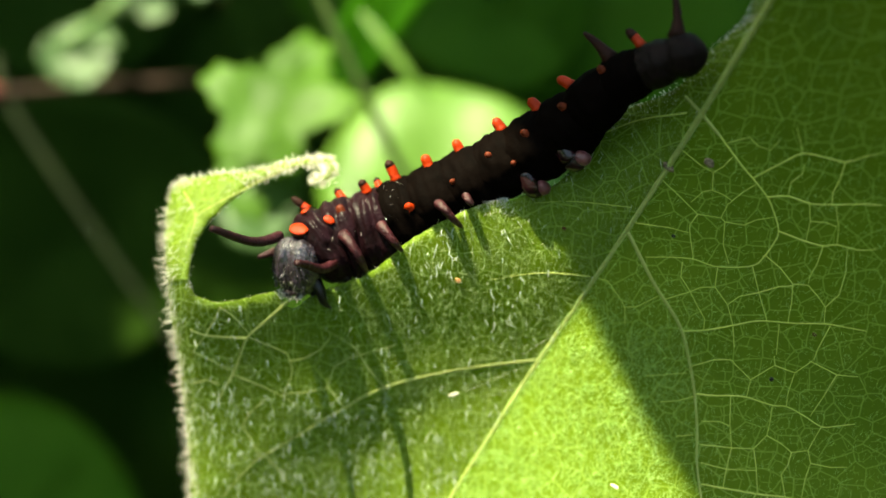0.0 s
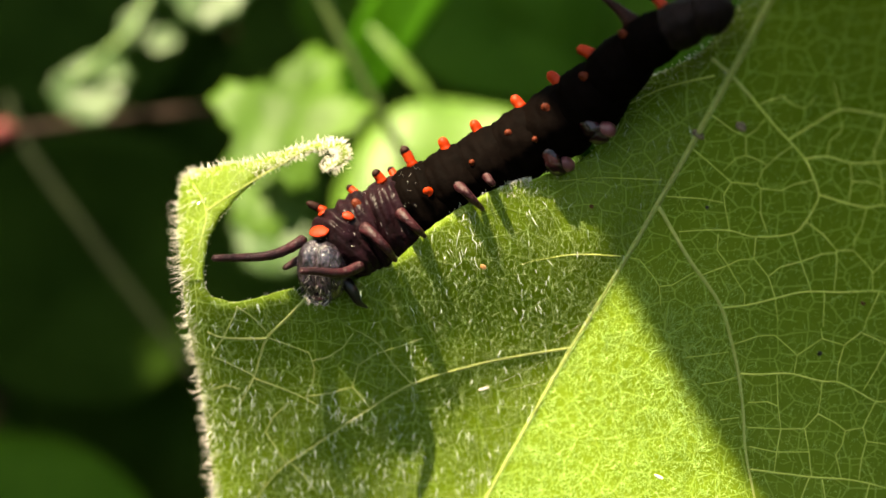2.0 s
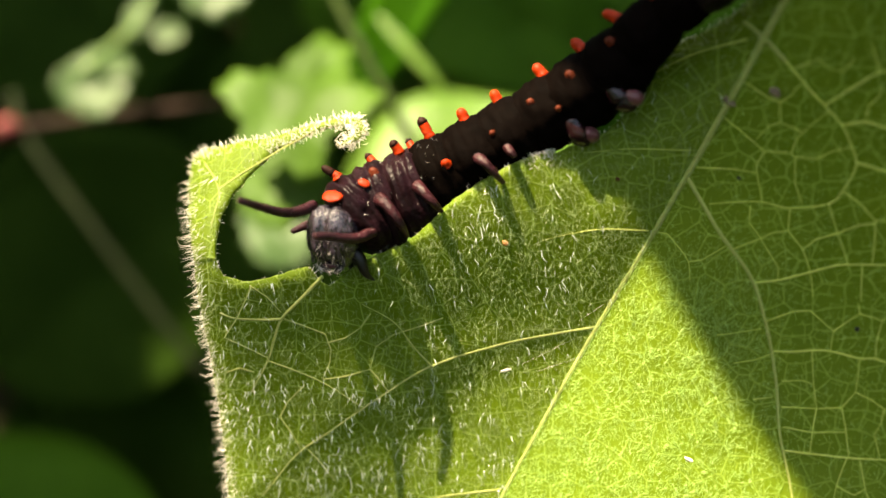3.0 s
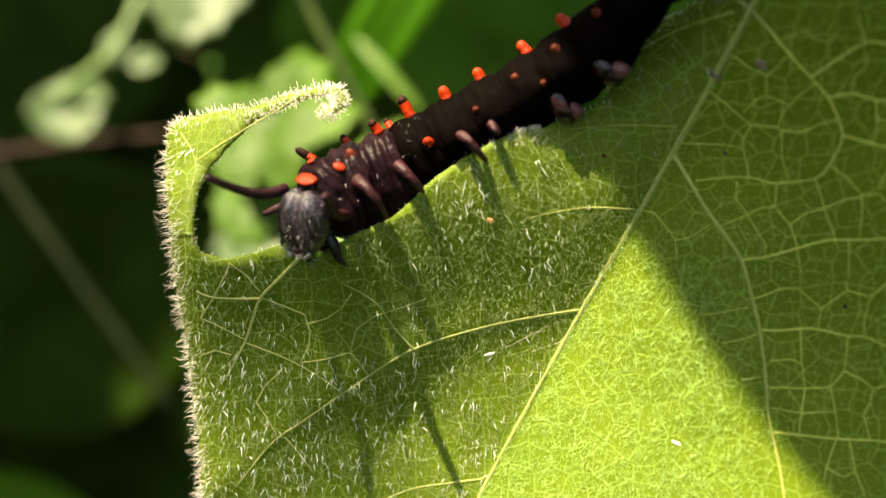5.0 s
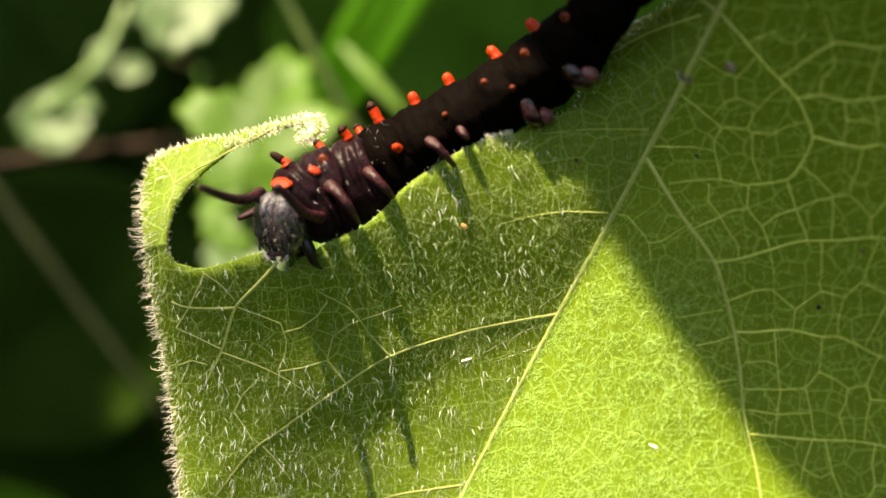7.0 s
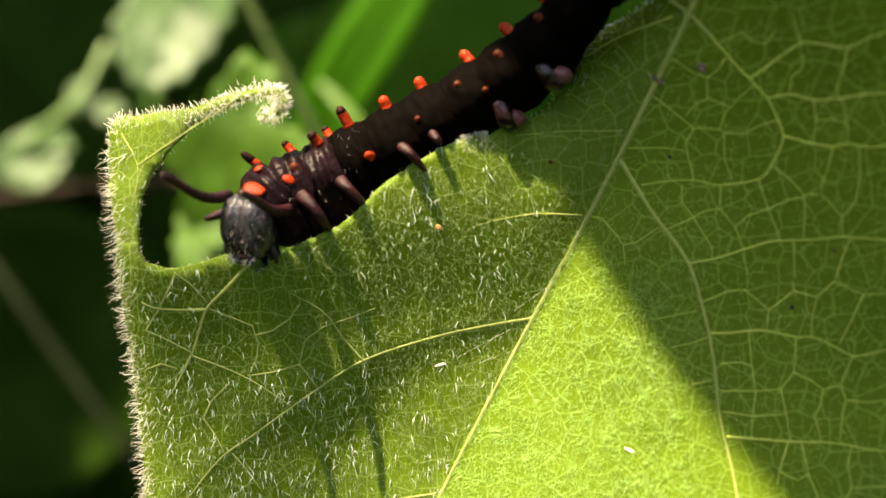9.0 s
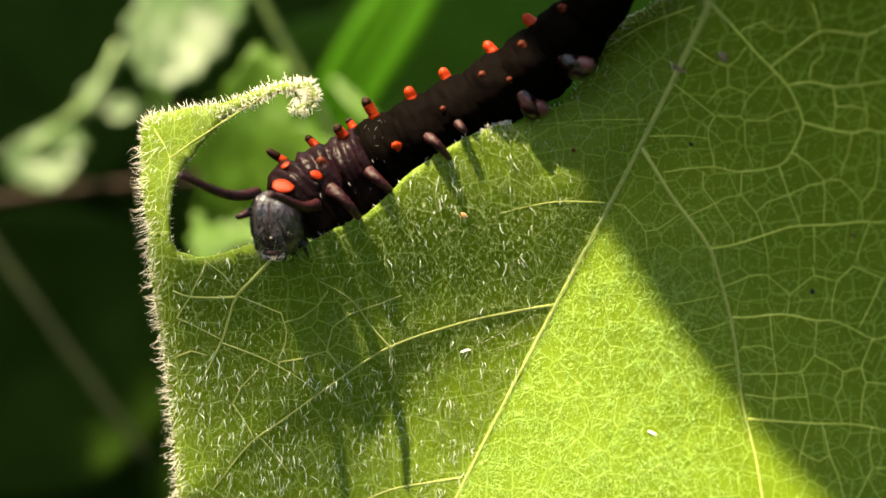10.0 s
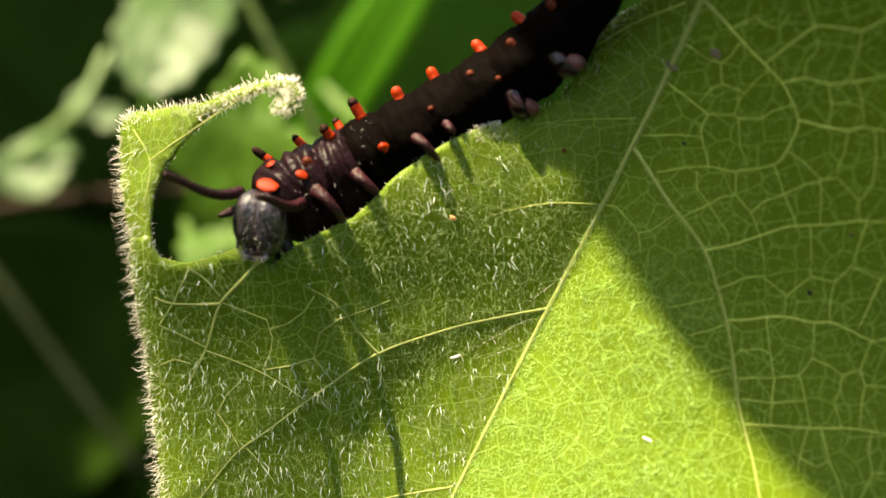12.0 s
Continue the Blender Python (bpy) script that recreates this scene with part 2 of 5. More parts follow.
def tube_data(points, radii, sides=8, flat=1.0, up=Vector((0, 0, 1)), scale=MM, verts=None, faces=None, round_tip=True):
    """A tapered tube along points in millimetres; flat squashes it along up."""
    verts, faces = ([] if verts is None else verts), ([] if faces is None else faces)
    pts = [Vector(p) for p in points]
    start, count = len(verts), len(pts)
    for i, p in enumerate(pts):
        d = (pts[min(i + 1, count - 1)] - pts[max(i - 1, 0)]).normalized()
        side = d.cross(up)
        if side.length < 1e-4:
            side = d.cross(Vector((1, 0, 0)))
        side.normalize()
        rise = side.cross(d)
        for k in range(sides):
            a = 2 * math.pi * k / sides
            verts.append(tuple((p + side * math.cos(a) * radii[i] + rise * math.sin(a) * radii[i] * flat) * scale))
    for i in range(count - 1):
        for k in range(sides):
            a, b = start + i * sides + k, start + i * sides + (k + 1) % sides
            faces.append((a, b, b + sides, a + sides))
    for row, tip, flip in ((0, pts[0], True), (count - 1, pts[-1], False)):
        d = (pts[1] - pts[0]).normalized() * -1 if flip else (pts[-1] - pts[-2]).normalized()
        centre = len(verts)
        verts.append(tuple((tip + d * radii[row] * (0.7 if round_tip else 0.0)) * scale))
        for k in range(sides):
            a, b = start + row * sides + k, start + row * sides + (k + 1) % sides
            faces.append((b, a, centre) if flip else (a, b, centre))
    return verts, faces


def tube(name, points, radii, material, parent=None, label="", sides=8, flat=1.0, steps=5):
    """A smooth tapered tube through a few points; radii at the two ends or at each point."""
    line = smooth_line(points, steps) if len(points) > 2 else [Vector(q) for q in points]
    rr = [radii[0] + (radii[-1] - radii[0]) * i / (len(line) - 1) for i in range(len(line))] if len(radii) == 2 else \
        [v.x for v in smooth_line([(r, 0, 0) for r in radii], steps)]
    return raw(name, *tube_data(line, rr, sides, flat), material, parent, label)


# ---- the eaten leaf ----
def rib_x(y):
    return 8.95 + 0.53 * y - (0.006 * y * y if y > 0 else 0)


def rib_height(y):
    y = max(y, -11.8)
    return 1.75 + 0.33 * y + 0.014 * y * y


def fold(x, y):
    """The blade's height: a shallow valley along the midrib, one half steeper."""
    d = x - rib_x(y)
    h = rib_height(y) + (0.52 * d / (1 + 0.04 * d) if d > 0 else 0.05 * -d)
    if d < 0 and y > 0:
        h -= 0.032 * y * y * min(1, -d / 4)
    if d < -2:                                  # the far half twists down
        h += 0.006 * min(0.0, max(y, -9.0)) * (-d - 2)
    if d < 0:                                   # the half dips below its side vein
        below = max(0.0, -2.7 - 0.035 * (7.5 - x) - 0.024 * (7.5 - x) ** 2 - y)
        h -= 0.25 * below / (1 + 0.10 * below) * min(1, -d / 6.5)
    return h + 0.10 * noise.noise((x * 0.22, y * 0.22, 3)) + 0.05 * noise.noise((x * 0.6, y * 0.6, 8))


def blade_height(x, y):
    h = fold(x, y)
    edge = -13.7 + (0.35 if y > 4 else 0)
    roll = max(0.0, edge + 1.5 - x)
    if y > -25:
        h -= 0.35 * roll * roll
    if x < -10.8 and y > -2:                    # the strip beside the bite bows back towards the tongue
        h -= 0.05 * (min(y, 1.15) + 2) ** 2 * min(1, (-10.8 - x) / 1.2)
    if x < -4.3 and y > 1:                      # the tongue left by the bite leans back
        h -= 0.27 * (y - 1) * min(1, max(0.5, 0.5 - (x + 5) * 0.1))
        rim = max(0.0, y - (6.35 + 0.17 * (x + 13.8)))
        h -= 0.9 * rim * rim
    return h


OUTLINE = [
    (3, -41), (-1, -37.5), (-5.5, -32), (-9.5, -25.5), (-11.8, -19), (-12.81, -13.02), (-12.99, -10.62), (-13.29, -7.62), (-13.43, -4.62),
    (-13.7, -1.69), (-13.78, 1.15), (-13.86, 3.92), (-13.66, 6.82), (-12.16, 7.01), (-10.53, 7.13), (-9.13, 7.27), (-7.71, 7.74), (-6.31, 8.03), (-5.35, 8.04), (-4.88, 7.68), (-4.77, 7.13), (-5.28, 6.77), (-5.89, 6.57), (-5.77, 6.83),
    (-5.26, 7.08), (-5.29, 7.51), (-5.67, 7.69), (-6.61, 7.66), (-7.59, 7.35), (-8.32, 6.92), (-9.03, 6.72), (-9.53, 6.23), (-10.36, 5.37), (-11.08, 4.61), (-11.72, 3.84),
    (-12.34, 2.21), (-12.5, 0.93), (-12.1, 0.14), (-10.91, -0.28), (-9.48, 0), (-8.04, 0.42), (-7.55, 0.42), (-7.25, 0.05), (-6.95, -0.42), (-6.5, -0.5),
    (-6.15, -0.2), (-5.8, 0.2), (-5.2, 0.5), (-4.4, 0.95), (-3.4, 1.4), (-2.6, 1.7), (-1.6, 2.5), (-0.55, 3.55), (0.7, 4.45), (1.9, 5.18), (3.0, 5.72), (4.0, 6.1),
]
OUTLINE += [
    (4.75, 6.3), (5.1, 6.25), (5.7, 6.5), (6.25, 6.66), (7.57, 7.24), (8.55, 8.24), (9.3, 9.3), (9.65, 10.25), (10.1, 10.9), (10.9, 11.4), (12.1, 11.9), (13.16, 12.55),
    (14.22, 14.19), (15.18, 15.3), (15.5, 16.1),
    (15.4, 19), (15.5, 23), (18, 27.5), (24, 29.5), (31, 25), (36, 16), (37, 4), (34, -8), (27, -20), (17, -30), (8, -37),
]
HINGE_Y = 1.15          # the torn tip swings on its narrow neck here


def tip_point(x, y):
    """A point of the torn tip, at its middle pose: it leans back and out from the neck."""
    u = min(1.1, max(0.0, (y - HINGE_Y) / 3.5))
    return Vector((x + u * (0.08 * (x + 12.5) - 0.7), y + 0.10 * (y - HINGE_Y), blade_height(x, y) - u * (0.85 - 0.1 * (x + 12.5)) - 0.10 * max(0.0, HINGE_Y - y)))


def blade_point(x, y):
    return Vector((x, y, blade_height(x, y)))


def on_tip(x, y):
    return y > HINGE_Y and x < -4.5


def leaf_outline():
    ring = OUTLINE + OUTLINE[:3]
    line = smooth_line([(x, y, 0) for x, y in ring], 8)[8:-8]
    line = line[:len(OUTLINE) * 8]
    out = []
    for i, p in enumerate(line):
        q = line[(i + 1) % len(line)]
        count = max(1, int((q - p).length / 0.22))
        for k in range(count):
            r = p.lerp(q, k / count)
            dx, dy = (0.06 * noise.noise((r.x * 1.7, r.y * 1.7, z)) + 0.05 * noise.noise((r.x * 5, r.y * 5, z)) for z in (0, 9))
            out.append((r.x + dx, r.y + dy))
    return out


def within(points, ring):
    """Which of many points lie inside the ring."""
    keep = np.zeros(len(points), bool)
    for (a, b), (c, d) in zip(ring, np.roll(ring, 1, 0)):
        if b != d:
            keep ^= ((b > points[:, 1]) != (d > points[:, 1])) & (points[:, 0] < (c - a) * (points[:, 1] - b) / (d - b) + a)
    return keep


def build_leaf():
    from mathutils import geometry
    leaf = thing("leaf", "hairy green vine leaf with chewed edge and pale veins", "leaf", (15, 19, 9))
    whole = leaf_outline()
    up = next(i for i, (x, y) in enumerate(whole) if x < -13 and y > HINGE_Y)
    down = next(i for i in range(up, len(whole)) if whole[i][1] < HINGE_Y)
    ends = []
    for i in (up, down):
        (a, b), (c, d) = whole[i - 1], whole[i]
        ends.append(a + (c - a) * (HINGE_Y - b) / (d - b))
    seam = [(ends[0] + (ends[1] - ends[0]) * k / 8, HINGE_Y) for k in range(9)]
    flap = [(ends[1] + (ends[0] - ends[1]) * (0.06 + 0.88 * k / 8), HINGE_Y - 0.25) for k in range(9)]       # tucked under the seam
    rings = [whole[:up] + seam + whole[down:], whole[up:down] + [seam[8]] + flap + [seam[0]]]

    def sheet(name, ring, spot, seed):
        rng = random.Random(seed)
        ring_np = np.array(ring)
        points = [Vector(p) for p in ring]
        edges = [(i, (i + 1) % len(ring)) for i in range(len(ring))]
        y = -41.0
        grid = []
        while y < 30:
            step = 0.42 if y > -17 else 1.2
            x = -14.0
            while x < 37:
                s = step if x < 24 and y < 18 else 1.2
                grid.append((x + rng.uniform(-0.3, 0.3) * s, y + rng.uniform(-0.3, 0.3) * s))
                x += s
            y += step
        gx = np.array(grid)
        keep = within(gx, ring_np)
        near = np.array([((ring_np - p) ** 2).sum(1).min() for p in gx[keep]])
        points += [Vector(p) for p, q in zip(gx[keep], near) if q > 0.03]
        verts, _, faces, *_ = geometry.delaunay_2d_cdt(points, edges, [list(range(len(ring)))], 1, 1e-5)
        ob = raw(name, [tuple(spot(v.x, v.y) * MM) for v in verts], [tuple(f) for f in faces], LEAF, leaf)
        mod = ob.modifiers.new("thickness", "SOLIDIFY")
        mod.thickness, mod.offset = 0.00022, -1
        return ob

    sheet("blade", rings[0], blade_point, 11)
    tip = sheet("torn_tip", rings[1], tip_point, 12)
    tagged(tip, "torn leaf tip left by the bites, swinging")
    BASES[tip.name] = Matrix()

    def vein(points2, r0, r1, name="side_vein", lift=0.0):
        flat = smooth_line([(x, y, 0) for x, y in points2], 10)
        free = on_tip(*points2[0])
        spot = tip_point if free else blade_point
        line = [spot(p.x, p.y) + Vector((0, 0, lift)) for p in flat if on_tip(p.x, p.y) == free]
        rr = [r0 + (r1 - r0) * i / (len(line) - 1) for i in range(len(line))]
        # besides the thick ribs, veins of the sunlit half take the dimmer tone
        raw(name, *tube_data(line, rr, 8, 0.75), RIB_SUNVEIN if r0 > 0.09 or points2[0][0] < 8 else SHADE_VEIN, tip if free else leaf)

    def mesh_vein(*corners):
        """A thin straight-sided link of the vein network."""
        corners = list(corners)
        for at, (x, y) in ((0, corners[0]), (len(corners), corners[-1])):
            if 0.05 < abs(x - rib_x(y)) < 1.4:          # links near the midrib join it
                corners.insert(at, (rib_x(y), y + 0.1))
        line = []
        for a, b in zip(corners, corners[1:]):
            n = max(2, int(math.hypot(b[0] - a[0], b[1] - a[1]) / 0.25))
            line += [(a[0] + (b[0] - a[0]) * i / n, a[1] + (b[1] - a[1]) * i / n) for i in range(n)]
        line.append(corners[-1])
        pts = [Vector((x, y, blade_height(x, y) + 0.004)) for x, y in line]
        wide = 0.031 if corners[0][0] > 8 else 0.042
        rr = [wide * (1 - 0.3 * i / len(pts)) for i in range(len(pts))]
        # pale links on the shaded half, dimmed ones on the sunlit half
        raw("cross_vein", *tube_data(pts, rr, 6, 0.75), SHADE_VEIN if corners[0][0] > 8 else RIB_SUNVEIN, leaf)

    vein([(13.4, 12.0), (14.0, 11.3), (15.1, 10.1)], 0.10, 0.085)
    vein([(rib_x(y), y) for y in (19, 15.5, 13, 11.3, 9, 7, 5, 2, -1, -3, -6, -9, -12.2, -17, -23, -30, -39)], 0.185, 0.06, "midrib", 0.02)
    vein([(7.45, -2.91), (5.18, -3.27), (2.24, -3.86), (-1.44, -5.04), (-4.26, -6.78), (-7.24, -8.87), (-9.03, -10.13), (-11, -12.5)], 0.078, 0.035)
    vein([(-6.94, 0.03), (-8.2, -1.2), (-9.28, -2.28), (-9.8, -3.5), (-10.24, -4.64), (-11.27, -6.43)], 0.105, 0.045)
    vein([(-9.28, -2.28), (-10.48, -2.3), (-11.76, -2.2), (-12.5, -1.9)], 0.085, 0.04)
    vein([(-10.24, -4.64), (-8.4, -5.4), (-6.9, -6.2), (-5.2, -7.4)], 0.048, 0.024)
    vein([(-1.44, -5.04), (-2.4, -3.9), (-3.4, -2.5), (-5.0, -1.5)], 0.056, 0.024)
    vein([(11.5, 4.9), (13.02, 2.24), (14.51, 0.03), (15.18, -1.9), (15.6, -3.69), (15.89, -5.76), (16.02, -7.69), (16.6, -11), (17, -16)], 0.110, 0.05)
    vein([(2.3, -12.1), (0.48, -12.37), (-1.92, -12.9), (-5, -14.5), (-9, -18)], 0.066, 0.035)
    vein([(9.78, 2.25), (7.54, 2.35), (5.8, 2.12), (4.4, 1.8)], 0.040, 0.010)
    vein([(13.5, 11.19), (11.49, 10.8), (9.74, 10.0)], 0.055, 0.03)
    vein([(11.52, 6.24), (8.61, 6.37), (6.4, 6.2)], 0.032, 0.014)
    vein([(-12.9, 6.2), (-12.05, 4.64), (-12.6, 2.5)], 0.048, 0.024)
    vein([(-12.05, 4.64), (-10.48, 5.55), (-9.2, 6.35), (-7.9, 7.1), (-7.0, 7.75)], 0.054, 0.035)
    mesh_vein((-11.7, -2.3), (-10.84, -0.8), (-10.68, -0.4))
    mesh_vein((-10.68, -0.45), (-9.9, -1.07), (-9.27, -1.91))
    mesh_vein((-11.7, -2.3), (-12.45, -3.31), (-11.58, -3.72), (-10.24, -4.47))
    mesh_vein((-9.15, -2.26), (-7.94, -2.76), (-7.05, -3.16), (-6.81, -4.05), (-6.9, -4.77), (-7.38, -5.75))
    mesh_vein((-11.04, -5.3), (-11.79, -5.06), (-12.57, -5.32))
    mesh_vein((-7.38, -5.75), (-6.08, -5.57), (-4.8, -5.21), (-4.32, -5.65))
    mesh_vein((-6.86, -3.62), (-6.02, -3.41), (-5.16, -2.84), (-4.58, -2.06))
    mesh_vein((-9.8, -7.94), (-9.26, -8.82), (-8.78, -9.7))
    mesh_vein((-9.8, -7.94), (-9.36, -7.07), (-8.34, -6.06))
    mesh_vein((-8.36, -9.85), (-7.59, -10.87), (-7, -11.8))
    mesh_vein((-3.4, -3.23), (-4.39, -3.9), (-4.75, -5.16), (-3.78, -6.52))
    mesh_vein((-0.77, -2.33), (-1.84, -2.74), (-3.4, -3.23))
    vein([(15.1, 10.1), (16.3, 8.7), (16.9, 8.1), (17.7, 7.2), (18.2, 6.3), (18.5, 5.5), (18.4, 4.9), (18.1, 4.2), (17.6, 3.6), (16.0, 3.4), (14.8, 3.7), (13.6, 3.7), (12.5, 3.6)], 0.052, 0.028)
    vein([(16.9, 8.1), (18.0, 8.9), (18.8, 9.4), (19.7, 9.3), (20.7, 9.1), (21.5, 9.4), (22.2, 9.6)], 0.052, 0.028)
    mesh_vein((18.8, 9.4), (18.6, 9.9), (18.3, 10.6))
    mesh_vein((20.7, 9.1), (20.7, 8.3), (20.5, 7.6), (20.6, 7.0), (20.8, 6.9), (21.1, 5.9), (21.2, 5.0))
    vein([(17.7, 7.2), (18.6, 7.3), (19.6, 7.0), (20.6, 7.0), (21.9, 7.1), (22.7, 7.1)], 0.052, 0.028)
    vein([(18.5, 5.5), (19.7, 5.1), (20.6, 4.9), (21.2, 5.0), (22.2, 4.8), (23.0, 4.9)], 0.052, 0.028)
    mesh_vein((19.6, 7.0), (19.8, 6.1), (19.8, 5.1))
    mesh_vein((20.6, 4.9), (20.5, 3.9), (20.3, 3.3), (20.3, 2.9))
    mesh_vein((18.1, 4.2), (18.9, 3.6), (19.6, 2.8), (20.3, 2.8), (20.9, 2.2), (21.3, 1.7), (21.4, 0.8))
    mesh_vein((21.3, 1.7), (21.8, 2.4), (21.9, 3.6), (21.7, 4.9))
    mesh_vein((19.6, 2.8), (19.7, 1.8), (19.7, 0.7))
    mesh_vein((17.6, 3.6), (18.1, 2.2), (18.7, 0.7))
    mesh_vein((16.0, 3.4), (16.0, 2.3), (16.7, 1.4), (17.1, 0.3), (17.3, -0.9))
    vein([(14.6, -0.3), (15.8, -0.1), (17.1, 0.3), (18.0, 0.6), (18.7, 0.7), (20.0, 0.7), (21.5, 0.8), (22.5, 0.7), (23.4, 0.6)], 0.052, 0.028)
    mesh_vein((13.7, 1.4), (14.8, 1.9), (15.3, 2.2), (16.0, 2.3))
    mesh_vein((12.8, 7.8), (13.6, 7.1), (14.7, 6.1), (15.8, 6.0), (16.0, 6.7), (16.6, 7.4), (17.1, 7.8))
    mesh_vein((14.7, 6.1), (14.4, 5.5), (14.5, 4.9), (14.8, 3.7))
    mesh_vein((15.8, 6.0), (16.0, 5.8), (16.1, 4.6), (16.5, 3.6))
    mesh_vein((16.0, 5.8), (16.9, 5.7), (17.4, 6.0), (18.2, 6.2))
    mesh_vein((11.9, 5.4), (13.4, 5.3), (14.4, 5.1))
    mesh_vein((13.6, 9.3), (14.5, 8.6), (15.1, 8.3), (15.2, 7.4), (14.8, 7.3), (14.3, 6.7))
    mesh_vein((15.1, 8.3), (15.5, 8.6), (15.8, 9.1))
    mesh_vein((15.2, 7.4), (15.7, 7.2), (16.2, 6.9))
    mesh_vein((14.3, 3.5), (14.3, 2.7), (14.8, 2.0), (15.2, 1.3), (15.7, 0.5), (15.7, -0.1))
    mesh_vein((18.1, 2.2), (17.2, 1.9), (16.7, 1.4))
    mesh_vein((18.1, 2.2), (19.0, 2.6), (19.6, 2.7))
    mesh_vein((10.7, 2.1), (11.4, 1.2), (11.7, 0.7), (11.8, -0.3))
    mesh_vein((11.7, 0.7), (12.3, 0.8), (13.3, 1.5))
    mesh_vein((18.6, 7.3), (18.6, 8.0), (19.0, 8.4), (19.0, 8.9))
    mesh_vein((15.5, 9.8), (16.4, 10.1), (16.8, 9.7), (17.4, 9.5), (17.7, 10.0))
    mesh_vein((19.3, 0.6), (19.4, -1.1))
    mesh_vein((21.7, 0.7), (21.3, -0.6), (21.2, -1.2))
    mesh_vein((19.8, 6.1), (20.5, 6.1), (21.0, 5.9))
    mesh_vein((13.1, -3.0), (13.7, -2.9), (15.1, -2.6))
    mesh_vein((13.9, -4.4), (14.8, -4.2), (15.7, -3.8))
    vein([(15.7, -3.7), (16.5, -3.7), (17.4, -3.6), (18.2, -3.6), (19.5, -3.9), (20.2, -3.9), (21.1, -4.3), (22.0, -4.8), (22.7, -4.7), (23.6, -4.5)], 0.052, 0.028)
    mesh_vein((15.3, -2.2), (16.4, -1.7), (17.2, -1.6), (18.3, -2.6), (18.2, -3.6))
    mesh_vein((18.3, -2.6), (19.4, -1.7), (19.3, -1.2))
    mesh_vein((19.4, -1.7), (20.4, -2.0), (20.2, -3.2), (20.2, -3.9))
    mesh_vein((20.4, -2.0), (21.1, -1.3), (22.4, -1.9), (23.4, -1.9))
    mesh_vein((22.4, -1.9), (21.9, -3.2), (21.4, -4.3))
    mesh_vein((17.4, -3.6), (17.5, -5.2), (17.7, -6.5))
    mesh_vein((16.1, -6.5), (17.7, -6.5), (18.8, -6.4), (19.4, -5.6), (19.5, -4.8), (19.5, -3.9))
    mesh_vein((18.8, -6.4), (19.0, -7.4), (19.2, -8.9))
    mesh_vein((19.4, -5.6), (20.2, -6.0), (20.7, -6.4), (21.5, -6.2), (22.0, -4.8))
    mesh_vein((21.5, -6.2), (21.7, -6.9), (21.5, -7.8), (21.4, -8.9))
    mesh_vein((20.7, -6.4), (20.6, -7.1), (20.3, -7.7), (20.6, -8.9))
    mesh_vein((21.7, -6.9), (22.7, -7.0), (23.5, -6.9))
    vein([(16.3, -8.7), (17.8, -8.8), (19.2, -8.9), (20.6, -8.9), (21.6, -9.0), (22.6, -9.2), (23.5, -9.3)], 0.052, 0.028)
    mesh_vein((19.7, -9.0), (19.9, -10.3), (20.3, -11.6), (20.4, -12.5))
    mesh_vein((16.1, -5.2), (17.0, -5.1), (17.5, -5.3))
    mesh_vein((16.2, -7.5), (17.5, -7.7), (19.0, -7.6))
    mesh_vein((17.7, -6.5), (17.5, -7.7), (17.4, -8.8))
    mesh_vein((14.8, -6.2), (15.7, -6.0))
    mesh_vein((19.1, -8.9), (18.6, -10.3), (18.5, -10.9))
    mesh_vein((18.6, -10.3), (19.4, -10.7), (19.9, -10.4))
    mesh_vein((21.9, -9.0), (21.7, -10.0), (21.8, -11.0), (23.3, -10.9))
    mesh_vein((21.8, -11.0), (21.1, -12.3), (20.4, -13.1))
    tube("petiole", [(rib_x(19), 19, blade_height(rib_x(19), 19)), (20, 28, 9), (34, 48, 2), (54, 66, -10)], (0.55, 0.7), STEM, leaf)
    return leaf, tip, whole


def hair_mesh(name, roots, label, parent, mat=None):
    """Many tapered three-sided hairs in one mesh; each root is (point, direction, length, radius)."""
    verts, faces = [], []
    for p, d, length, r in roots:
        d = d.normalized()
        side = d.orthogonal().normalized()
        other = d.cross(side)
        bend = (side * SEE.uniform(-1, 1) + other * SEE.uniform(-1, 1)) * length * 0.26
        mid, tip = p + d * length * 0.55 + bend, p + d * length + bend * 0.2
        base = len(verts)
        for q, s in ((p, 1.0), (mid, 0.75)):
            for k in range(3):
                a = 2.0944 * k
                verts.append(tuple((q + (side * math.cos(a) + other * math.sin(a)) * r * s) * MM))
        verts.append(tuple(tip * MM))
        for k in range(3):
            a, b = base + k, base + (k + 1) % 3
            faces.append((a, b, b + 3, a + 3))
            faces.append((a + 3, b + 3, base + 6))
    return tagged(raw(name, verts, faces, mat or HAIR, parent, label), kind="stuff")


